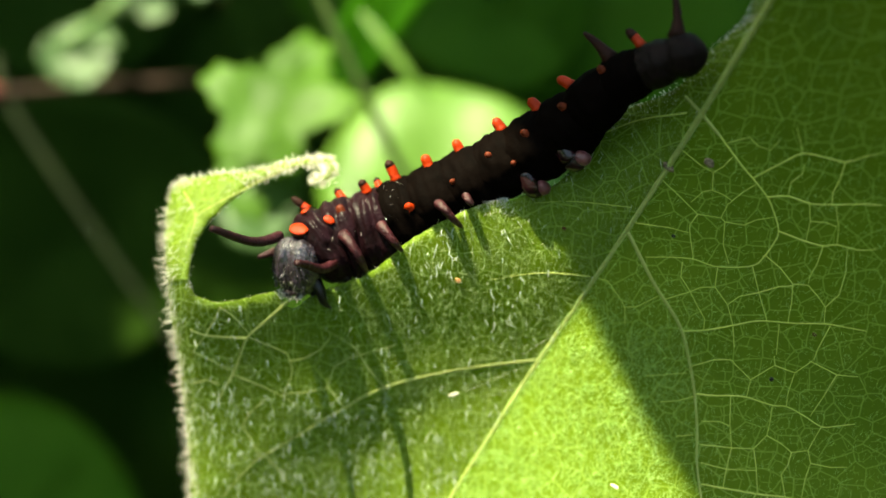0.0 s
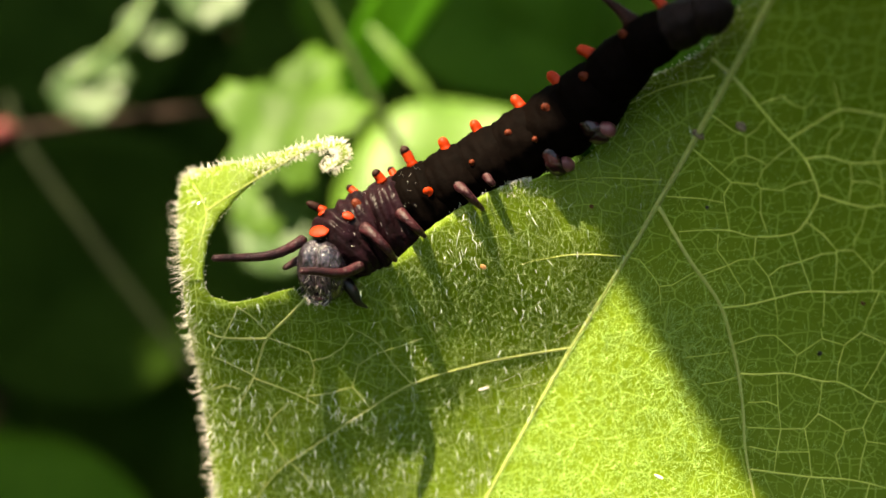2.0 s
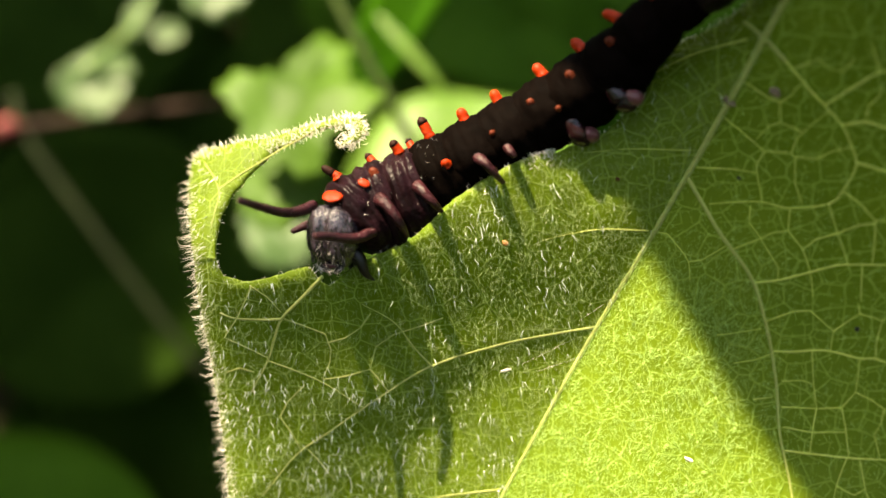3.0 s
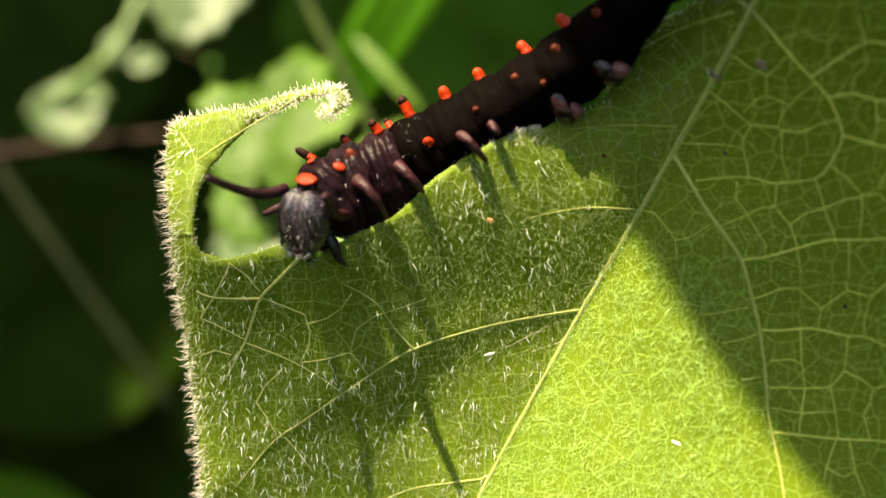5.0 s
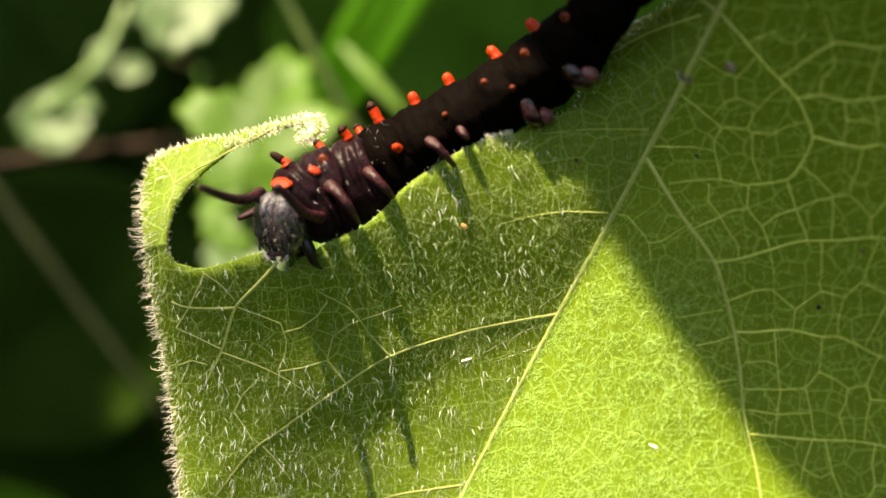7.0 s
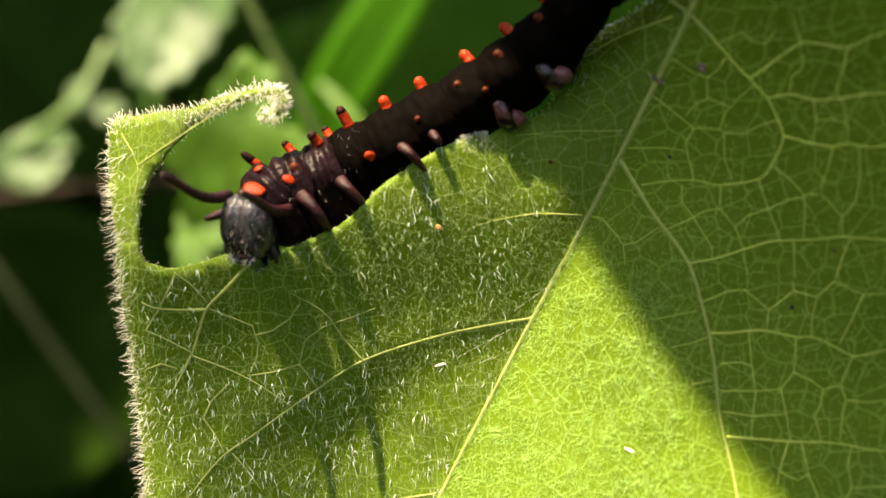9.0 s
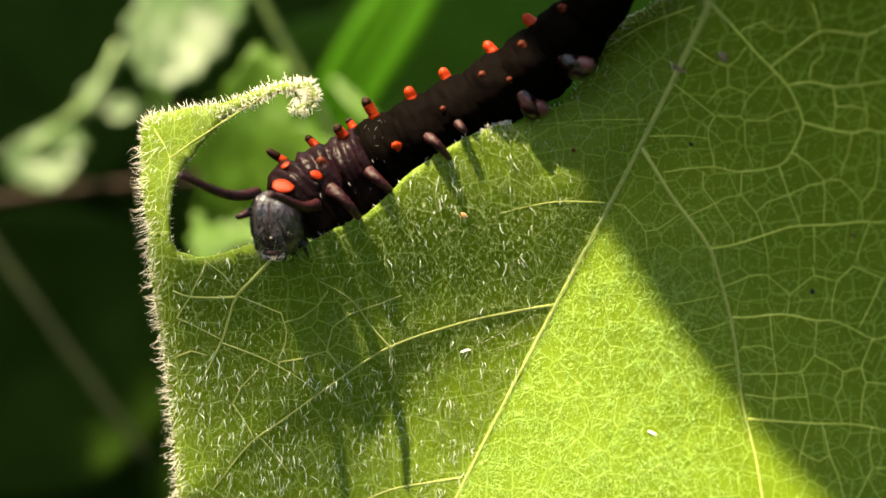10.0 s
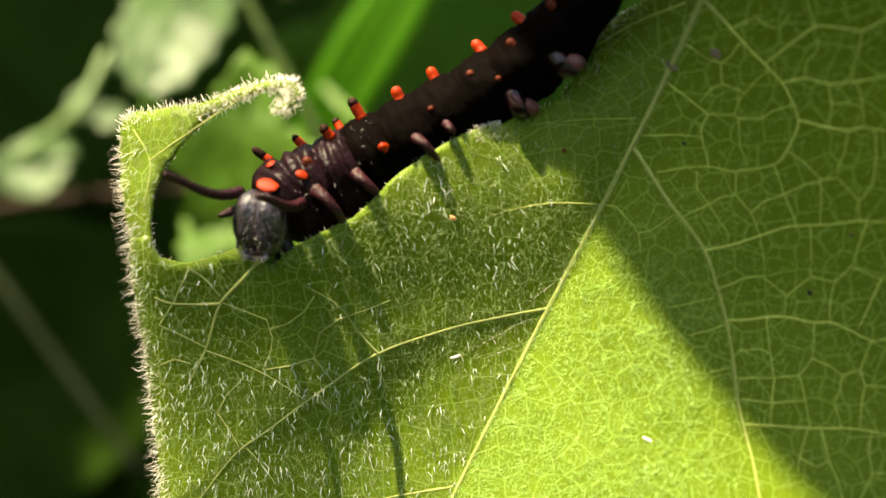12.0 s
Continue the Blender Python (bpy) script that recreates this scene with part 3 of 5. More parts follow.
def build_hairs(leaf, tip, ring):
    """Short hairs, stout glinting hairs and the fringe, on the blade and on its torn tip."""
    rng = random.Random(5)
    ring_np = np.array(ring)
    fuzz, short, stout, rim = [], ([], []), ([], []), ([], [])
    count = 150000
    xs = np.array([(rng.uniform(-13.9, 27), rng.uniform(-17, 17)) for _ in range(count)])
    for x, y in xs[within(xs, ring_np)]:
        right = x > rib_x(y)
        shadowed = math.exp(-((x + 7.5) / 3.8) ** 2 - ((y + 2.6) / 2.6) ** 2)        # hairs thinned below the bites in place of shadow hiding their glints
        thin = min(1.0, max(0.0, (x - 13.0) / 4.0, (y + 2.0) / 5.0))                                    # stands in for sun: down dense on the lit patch, sparse where shaded
        if rng.random() < (0.12 + 0.78 * thin if right else 0.52 + 0.28 * shadowed):
            continue
        e, free = 0.05, int(on_tip(x, y))
        spot = tip_point if free else blade_point
        p = spot(x, y)
        normal = (spot(x + e, y) - p).cross(spot(x, y + e) - p).normalized()
        length = rng.uniform(0.30, 0.70) * (1 + 0.4 * noise.noise((x * 0.5, y * 0.5, 1)))
        if right:
            tuft = noise.noise((x * 1.3, y * 1.3, 6)), noise.noise((x * 1.3, y * 1.3, 12))       # combed into small tufts
            lean = Vector((rng.gauss(-0.25, 0.35) + 1.6 * tuft[0], rng.gauss(-0.55, 0.3) + 1.3 * tuft[1], 0))
            fuzz.append((p, normal * 0.55 + lean, length * (0.60 + 0.5 * tuft[1]), rng.uniform(0.004, 0.009)))
            continue
        lean = Vector((rng.gauss(0.03, 0.30), rng.gauss(-0.95, 0.25), 0))
        low = min(1.0, max(0.0, (-5.5 - 0.35 * x - y) / 3))          # thicker growth low down and along the margin
        share = 0.008 + 0.12 * max(0, noise.noise((x * 0.3, y * 0.3, 4)) - 0.04) + 0.05 * max(low, 1.0 if x < -11.8 else 0.0)
        share *= 1 - 0.7 * shadowed
        if rng.random() < share:
            stout[free].append((p, normal * 0.55 + lean, length * rng.uniform(0.6, 1.3), rng.uniform(0.017, 0.034)))
        else:
            short[free].append((p, normal * 0.75 + lean + Vector((rng.gauss(0, 0.55), rng.gauss(0, 0.4), 0)), length * 0.62, rng.uniform(0.004, 0.009)))
    for _ in range(1200):                   # down on the midrib
        y = rng.uniform(-17, 14)
        a = rng.uniform(-1.4, 1.4)
        r = 0.185 - 0.125 * (19 - y) / 58
        p = blade_point(rib_x(y), y) + Vector((r * math.sin(a), 0, r * 0.75 * math.cos(a)))
        fuzz.append((p, Vector((math.sin(a), rng.gauss(-0.5, 0.3), math.cos(a))), rng.uniform(0.12, 0.30), rng.uniform(0.005, 0.009)))
    n = len(ring)
    for i, (x, y) in enumerate(ring):
        if x > 17 or y < -18:
            continue
        ax, ay = ring[i - 1]
        bx, by = ring[(i + 1) % n]
        free = int(on_tip(x, y))
        spot = tip_point if free else blade_point
        out = Vector((ay - by, bx - ax, 0)).normalized()          # the ring runs clockwise
        top = y > 5.5 and free
        margin = x > 9.3 and 10.5 < y < 19 or x < -11.5 and y < 6.8 and out.x < -0.3 or y > 6.3 and x < -4.4
        many = (7 if top else 12) if margin else 12 if 3.4 < x < 5.0 else 2
        for _ in range(many):
            deep = rng.uniform(0, 0.85) ** 2
            px, py = x + rng.uniform(-0.12, 0.12) - out.x * deep, y + rng.uniform(-0.12, 0.12) - out.y * deep
            d = out * rng.uniform(0.4, 1.0) + Vector((rng.gauss(0, 0.3), rng.gauss(-0.15 if margin and not top else 0.1, 0.35), rng.gauss(0.25, 0.45)))
            if not margin and 3.4 < x < 5.0:
                d += Vector((0, 0, 0.8))
            size = (rng.uniform(0.2, 0.5) if top else rng.uniform(0.08, 0.22) if x > 9 else rng.uniform(0.3, 0.95)) if margin else rng.uniform(0.12, 0.35)
            rim[free].append((spot(px, py) - Vector((0, 0, rng.uniform(0, 0.2))), d, size, rng.uniform(0.012, 0.028) if top or x > 3 else rng.uniform(0.007, 0.016)))
    hair_mesh("leaf_fuzz", fuzz, "fine pale fuzz on the underside", leaf, FUZZ)
    for free, owner in ((0, leaf), (1, tip)):
        hair_mesh("leaf_hairs", short[free], "short silvery hairs on the underside", owner)
        hair_mesh("long_hairs", stout[free], "stout whitish hairs", owner, GLINT)
        hair_mesh("margin_hairs", rim[free], "pale fringe of hairs along the leaf margin", owner, FRINGE)


def build_specks():
    """Debris on the leaf: white flakes, brown scales, dark dots."""
    for name, x, y, size, stretch, mat, label, cat, turn in (
            ("flake", 11.8, -9.47, 0.10, 3.6, SPECK, "white dry flake lying on the hairy leaf", "debris", -24),
            ("flake", 2.5, -5.35, 0.09, 3.6, SPECK, "white dry flake lying on the hairy leaf", "debris", 16),
            ("frass_scale", 13.05, 8.45, 0.19, 2.0, BROWNBIT, "brown frayed scale stuck to the midrib", "debris", -30),
            ("frass_scale", 14.85, 8.75, 0.21, 1.5, BROWNBIT, "brown frayed scale stuck to the leaf", "debris", -30),
            ("dark_dot", 13.68, 4.86, 0.11, 1.0, BLACK, "tiny black dot on the green leaf", "dirt", -30),
            ("dark_dot", 19.31, -2.46, 0.13, 1.0, BLACK, "tiny black dot on the green leaf", "dirt", -30),
            ("rusty_dot", 2.5, 1.7, 0.14, 1.3, RUSTDOT, "tiny rusty dot on the green leaf", "dirt", -30),
            ("rusty_dot", 8.1, 4.9, 0.10, 1.3, RUST, "tiny rusty dot on the green leaf", "dirt", -30),
            ("rusty_dot", 21.0, 0.2, 0.10, 1.4, RUST, "tiny rusty dot on the green leaf", "dirt", -30)):
        bm = bmesh.new()
        bmesh.ops.create_icosphere(bm, subdivisions=2, radius=size * MM)
        for v in bm.verts:
            k = 1 + 0.5 * noise.noise(v.co * 6000)
            v.co = Vector((v.co.x * stretch * k, v.co.y * k, v.co.z * 0.45 * k))
        ob = part(name, bm, mat)
        ob.matrix_world = SITE @ pose(x * MM, y * MM, (blade_height(x, y) + size * 0.3) * MM, 0, 0, turn)
        tagged(ob, label, cat)


def build_silk():
    """Loose silk lines stretched over the hairs near the midrib."""
    for a, b in (((3.4, -4.95), (6.2, -3.5)), ((4.2, -5.35), (6.7, -4.5)), ((6.3, -2.6), (8.0, -1.4))):
        n = 8
        line = []
        for i in range(n + 1):
            x, y = a[0] + (b[0] - a[0]) * i / n, a[1] + (b[1] - a[1]) * i / n
            line.append(Vector((x, y, blade_height(x, y) + 0.28 + 0.05 * math.sin(i * 1.7))))
        ob = raw("silk_thread", *tube_data(line, [0.004] * (n + 1), 5), FRINGE)
        ob.matrix_world = SITE.copy()
        tagged(ob, "fine pale silk thread over the hairy leaf", "thread", "silk threads")


# ---- the caterpillar ----
SPINE = [(-6.88, 1.94, 2.45), (-5.73, 3.09, 1.72), (-4.09, 3.94, 1.45), (-2.33, 4.82, 1.55), (-0.30, 5.81, 1.85), (1.99, 6.95, 2.05), (4.07, 7.98, 2.45),
         (6.08, 9.08, 3.25), (7.70, 10.18, 4.40), (9.75, 12.30, 6.69), (11.29, 13.22, 7.83), (12.77, 13.75, 8.87), (14.3, 13.82, 9.25)]
GIRTH = [1.66, 2.12, 2.12, 2.06, 2.02, 1.94, 1.92, 1.97, 1.88, 1.40, 1.20, 1.06, 0.90]
REACH = [0, 1.86, 3.70, 5.63, 7.89, 10.43, 12.79, 15.16, 17.27, 20.8, 22.85, 24.7, 26.2]
SEGMENT_AT = [1.5, 3.1, 4.8, 6.6, 8.6, 10.8, 13.1, 15.5, 17.8, 19.9, 21.8, 23.4, 24.9]
# seconds and the head's place; then the reach of the two long feelers at those times
HEAD_AT = [
    (0.0, -6.41, 2.0), (0.5, -6.3, 2.16), (1.0, -6.06, 1.8), (1.5, -5.98, 1.9), (2.0, -6.01, 1.45), (2.5, -6.52, 1.84), (3.0, -6.28, 2.0),
    (5.0, -6.81, 1.58), (5.5, -6.91, 1.44), (6.0, -6.48, 1.28), (6.5, -6.54, 1.27), (7.0, -6.67, 1.85), (7.5, -6.67, 1.68), (9.5, -7.05, 1.7),
    (10.0, -6.99, 1.31), (10.5, -6.94, 1.02), (11.0, -6.71, 0.86), (11.5, -7.29, 1.5), (12.0, -7.01, 1.53),
]
FEELER_A = [
    (-2.69, 0.61, 4.05), (-2.92, 0.44, 3.91), (-4.57, -1.1, 1.38), (-4.57, -0.98, 1.46), (-4.12, -0.76, 2.55), (-2.51, 0.86, 4.12),
    (-2.81, 0.37, 3.99), (-2.89, 0.33, 3.94), (-3.12, -0.24, 3.77), (-3.23, -0.11, 3.68), (-3.82, -0.55, 3.03), (-1.83, 0.03, 4.55),
    (-2.45, 0.1, 4.24), (-1.9, 0.5, 4.49), (-2.84, 0.42, 3.97), (-3.77, -0.26, 3.12), (-4.08, -1.12, 2.47), (-1.54, 0.68, 4.6),
    (-2.59, 0.39, 4.14),
]
FEELER_B = [
    (-1.4, 0.31, 3.08), (-2.29, 0.75, 2.4), (-1.59, 0.78, 2.9), (-2.38, 0.78, 2.3), (-2.65, -0.1, 2.13), (-2.03, 1.7, 2.13),
    (-2.48, -0.09, 2.33), (-0.51, 0.73, 3.28), (-1.06, 0.94, 3.09), (-1.74, 1.14, 2.69), (-2.54, 0.74, 2.13), (-1.65, 1.35, 2.65),
    (-1.5, -0.28, 3.04), (-1.64, 1.23, 2.71), (-1.75, 0.79, 2.81), (-0.96, 0.74, 3.18), (-1.19, 0.71, 3.1), (-2.18, 1.5, 2.13),
    (-1.54, 0.64, 2.96),
]
HEAD_WAY = [(*h, *a, *b) for h, a, b in zip(HEAD_AT, FEELER_A, FEELER_B)]
# the body's slow forward pull: seconds, along x and along y
CREEP = [(0, 0.87, 0.04), (1.5, 0.84, 0.06), (2.5, 0.82, 0.06), (3, 0.74, 0.10), (5, 0.56, 0.0), (5.5, 0.55, 0.0), (6, 0.55, 0.13), (6.5, 0.36, 0.13),
         (7, 0.38, 0.05), (7.5, 0.30, 0.0), (9.5, 0.10, -0.03), (12, 0.12, 0.0)]


def between(table, t):
    for (a, *p), (b, *q) in zip(table, table[1:]):
        if t <= b:
            u = max(0, t - a) / (b - a)
            return [v + (w - v) * u for v, w in zip(p, q)]
    return table[-1][1:]


def spine_now(row):
    """The points of the spine at one row of HEAD_WAY."""
    creep = Vector((*between(CREEP, row[0]), 0))
    pts = [Vector(p) for p in SPINE]
    pull = Vector((row[1] + 6.91, row[2] - 1.44, 0))
    for i, p in enumerate(pts):
        w = (0, 0.25, 0.65, 1.0, 0.95, 0.75, 0.5, 0.3, 0.15, 0, 0, 0, 0)[i]
        h = (1, 0.70, 0.28, 0.05, 0, 0, 0, 0, 0, 0, 0, 0, 0)[i]
        pts[i] = p + creep * w + pull * h
    return pts


def on_spine(pts, s):
    """Place and tangent (towards the tail) at reach s."""
    i = max(j for j in range(len(REACH) - 1) if REACH[j] <= s or j == 0)
    u = (s - REACH[i]) / (REACH[i + 1] - REACH[i])
    p = [2 * pts[0] - pts[1], *pts, 2 * pts[-1] - pts[-2]]
    a, b, c, d = p[i:i + 4]
    at = 0.5 * (2 * b + (c - a) * u + (2 * a - 5 * b + 4 * c - d) * u * u + (3 * b - a - 3 * c + d) * u ** 3)
    way = 0.5 * ((c - a) + 2 * (2 * a - 5 * b + 4 * c - d) * u + 3 * (3 * b - a - 3 * c + d) * u * u)
    return at, way.normalized()


def girth(s):
    for i in range(len(REACH) - 1):
        if s <= REACH[i + 1]:
            return GIRTH[i] + (GIRTH[i + 1] - GIRTH[i]) * (s - REACH[i]) / (REACH[i + 1] - REACH[i])
    return GIRTH[-1]


# the thorax rolls its back towards the open side as it feeds downwards: seconds and degrees
ROLL = [(0, 8), (3, 8), (5, 12), (6, 10), (7.5, 14), (9.5, 28), (12, 28)]


def body_pose(pts, s, t):
    """x towards the tail, z to the back, -y to the side that is seen."""
    at, x = on_spine(pts, s)
    y = Vector((0.0, -0.12, -1)) - x * x.dot(Vector((0.0, -0.12, -1)))
    y.normalize()
    z = x.cross(y)
    m = Matrix((x, y, z)).transposed().to_4x4()
    m.translation = at * MM
    share = max(0.0, min(1.0, (14.0 - s) / 9.5))
    return m @ Matrix.Rotation(radians(between(ROLL, t)[0] * share), 4, "X")


def segment_mesh(index):
    s = SEGMENT_AT[index]
    lo = SEGMENT_AT[index - 1] if index else 0.2
    hi = SEGMENT_AT[index + 1] if index < len(SEGMENT_AT) - 1 else 26.2
    x0, x1 = (lo - s) * 0.62, (hi - s) * 0.62
    last = index == len(SEGMENT_AT) - 1
    verts, faces, around, along = [], [], 48, 26
    for i in range(along + 1):
        u = i / along
        x = x0 + (x1 - x0) * u
        r = girth(max(0.3, s + x))
        shape = 0.80 + 0.20 * math.sin(math.pi * min(1, max(0, u))) ** 0.6
        fold_depth = (0.03, 0.075, 0.075, 0.05)[index] if index < 4 else 0.020
        shape *= 1 - fold_depth * (0.5 + 0.5 * math.cos(2 * math.pi * u * (2 if index < 4 else 4) + 1.5 * math.sin(index * 2.0) + (0.9 * noise.noise((u * 3, index * 9.1, 0))))) ** 2 * (1 if 0.08 < u < 0.92 else 0)
        if last and u > 0.45:
            shape *= math.sqrt(max(0.02, 1 - ((u - 0.45) / 0.55) ** 2))
        for k in range(around):
            a = 2 * math.pi * k / around
            c, d = math.cos(a), math.sin(a)
            rr = r * shape * (1 + 0.05 * noise.noise((x * 1.3 + index * 7, c * 2.2, d * 2.2)) + 0.03 * noise.noise((x * 4 + index * 7, c * 4, d * 4)))
            if index < 4:
                rr *= 1 + 0.07 * noise.noise((x * 2.4 + index * 5, c * 1.1 + d, d * 1.1 - c)) - 0.07 * abs(noise.noise((x * 5 + index, c * 3, d * 3)))
            if d < -0.3:                    # the belly: swollen under the thorax, flat further back
                rr *= 1 + (0.50 if index < 3 else 0.22) * (-d - 0.3) if index < 4 else 0.97
            verts.append((x * MM, c * rr * MM, d * rr * MM))
    for i in range(along):
        for k in range(around):
            a, b = i * around + k, i * around + (k + 1) % around
            faces.append((a, a + around, b + around, b))
    for row, flip in ((0, False), (along, True)):
        ring = [row * around + k for k in range(around)]
        faces.append(tuple(ring if not flip else ring[::-1]))
    return verts, faces


def side_way(angle):
    """Across the body: 0 is the back, 90 the seen side, 180 the belly."""
    return Vector((0, -math.sin(radians(angle)), math.cos(radians(angle))))


def knob(name, seg, index, s, angle, length, r, mat, tip=None, tilt=0.0, label=""):
    """A fleshy tubercle on a segment; the tip may be darker."""
    out = side_way(angle)
    root = Vector((s - SEGMENT_AT[index], 0, 0)) + out * girth(s) * 0.90
    d = (out + Vector((tilt, 0, 0))).normalized()
    bend = Vector((0.16 * length * (1 if s > 20 else 0.4), 0, 0))
    line = [root + d * length * u - bend * u * u + out.cross(Vector((1, 0, 0))) * 0.05 * math.sin(u * 3) for u in (0, 0.15, 0.35, 0.55, 0.72, 0.86, 0.95, 1.0)]
    radii = [r * k for k in ((2.0, 1.5, 1.15, 0.92, 0.78, 0.66, 0.5, 0.25) if name == "tail_horn" else (1.2, 1.05, 1.0, 0.98, 0.92, 0.78, 0.56, 0.24))]
    ob = raw(name, *tube_data(line, radii, 14), mat, seg, label)
    ob.matrix_local = Matrix()
    if tip is not None:
        low = 2 if s < 3 else 3 if s > 22 else 4
        cap = raw("tubercle_tip", *tube_data([p + d * 0.03 for p in line[low:]], [q * 1.06 for q in radii[low:]], 12), tip, seg)
        cap.matrix_local = Matrix()
    return ob


def patch(seg, index, s, angle, long, wide, mat, spin=0):
    """A flat swollen colour spot on the skin."""
    bm = bmesh.new()
    bmesh.ops.create_icosphere(bm, subdivisions=3, radius=1.0)
    out = side_way(angle)
    across = out.cross(Vector((1, 0, 0)))
    ca, sa = math.cos(radians(spin)), math.sin(radians(spin))
    along, across = Vector((ca, 0, 0)) + across * sa, across * ca - Vector((sa, 0, 0))
    root = Vector((s - SEGMENT_AT[index], 0, 0)) + out * girth(s) * (0.95 if s < 2 else 1.0)
    for v in bm.verts:
        k = 1 + 0.18 * noise.noise(v.co * 1.7 + Vector((s, angle, 0)))
        v.co = (root + along * v.co.x * wide * k + across * v.co.y * long * k + out * v.co.z * 0.10) * MM
    ob = part("orange_spot", bm, mat, seg)
    ob.matrix_local = Matrix()


def flesh(name, seg, index, pts, radii, mat, label=""):
    """A curved limb from points given as (s, angle, height over the skin)."""
    line = []
    for s, angle, up in pts:
        line.append(Vector((s - SEGMENT_AT[index], 0, 0)) + side_way(angle) * (girth(s) + up))
    ob = tube(name, line, radii, mat, seg, label, 10)
    ob.matrix_local = Matrix()
    return ob


def bristles(seg, index, count):
    verts, faces = [], []
    for _ in range(count):
        s = SEGMENT_AT[index] + SEE.uniform(-0.8, 0.8)
        out = side_way(SEE.uniform(20, 150))
        p = Vector((s - SEGMENT_AT[index], 0, 0)) + out * girth(s) * 0.96
        d = out + Vector((SEE.gauss(0, 0.4), SEE.gauss(0, 0.4), SEE.gauss(0, 0.4)))
        tube_data([p, p + d.normalized() * SEE.uniform(0.12, 0.3)], [0.014, 0.005], 3, verts=verts, faces=faces)
    ob = raw("bristles", verts, faces, SETA, seg, "short pale bristles")
    ob.matrix_local = Matrix()
    tagged(ob, kind="stuff")


def head_mesh():
    """Two rounded lobes with a groove between them, flattened in front."""
    bm = bmesh.new()
    bmesh.ops.create_icosphere(bm, subdivisions=5, radius=1.0)
    for v in bm.verts:
        c = v.co.copy()
        groove = math.exp(-(c.y / 0.15) ** 2) * (0.35 + 0.65 * max(0, -c.x) + 0.3 * max(0, c.z))
        frons = math.exp(-((c.y / (0.12 + 0.35 * max(0, -c.z))) ** 2)) * max(0, -c.x) * max(0, 0.25 - c.z)
        k = 1 - 0.17 * groove - 0.05 * frons + 0.04 * noise.noise(c * 2.6) + 0.025 * noise.noise(c * 6.5)
        narrow = 1 - 0.08 * max(0, -c.z) ** 2
        x = c.x * 1.25 * (0.86 if c.x < 0 else 1)
        c.y = math.copysign(abs(c.y) ** 0.88, c.y)
        v.co = Vector((x * k, c.y * 1.42 * k * narrow, math.copysign(abs(c.z) ** 0.9, c.z) * (1.82 if c.z > 0 else 1.62) * k)) * MM
    return bm


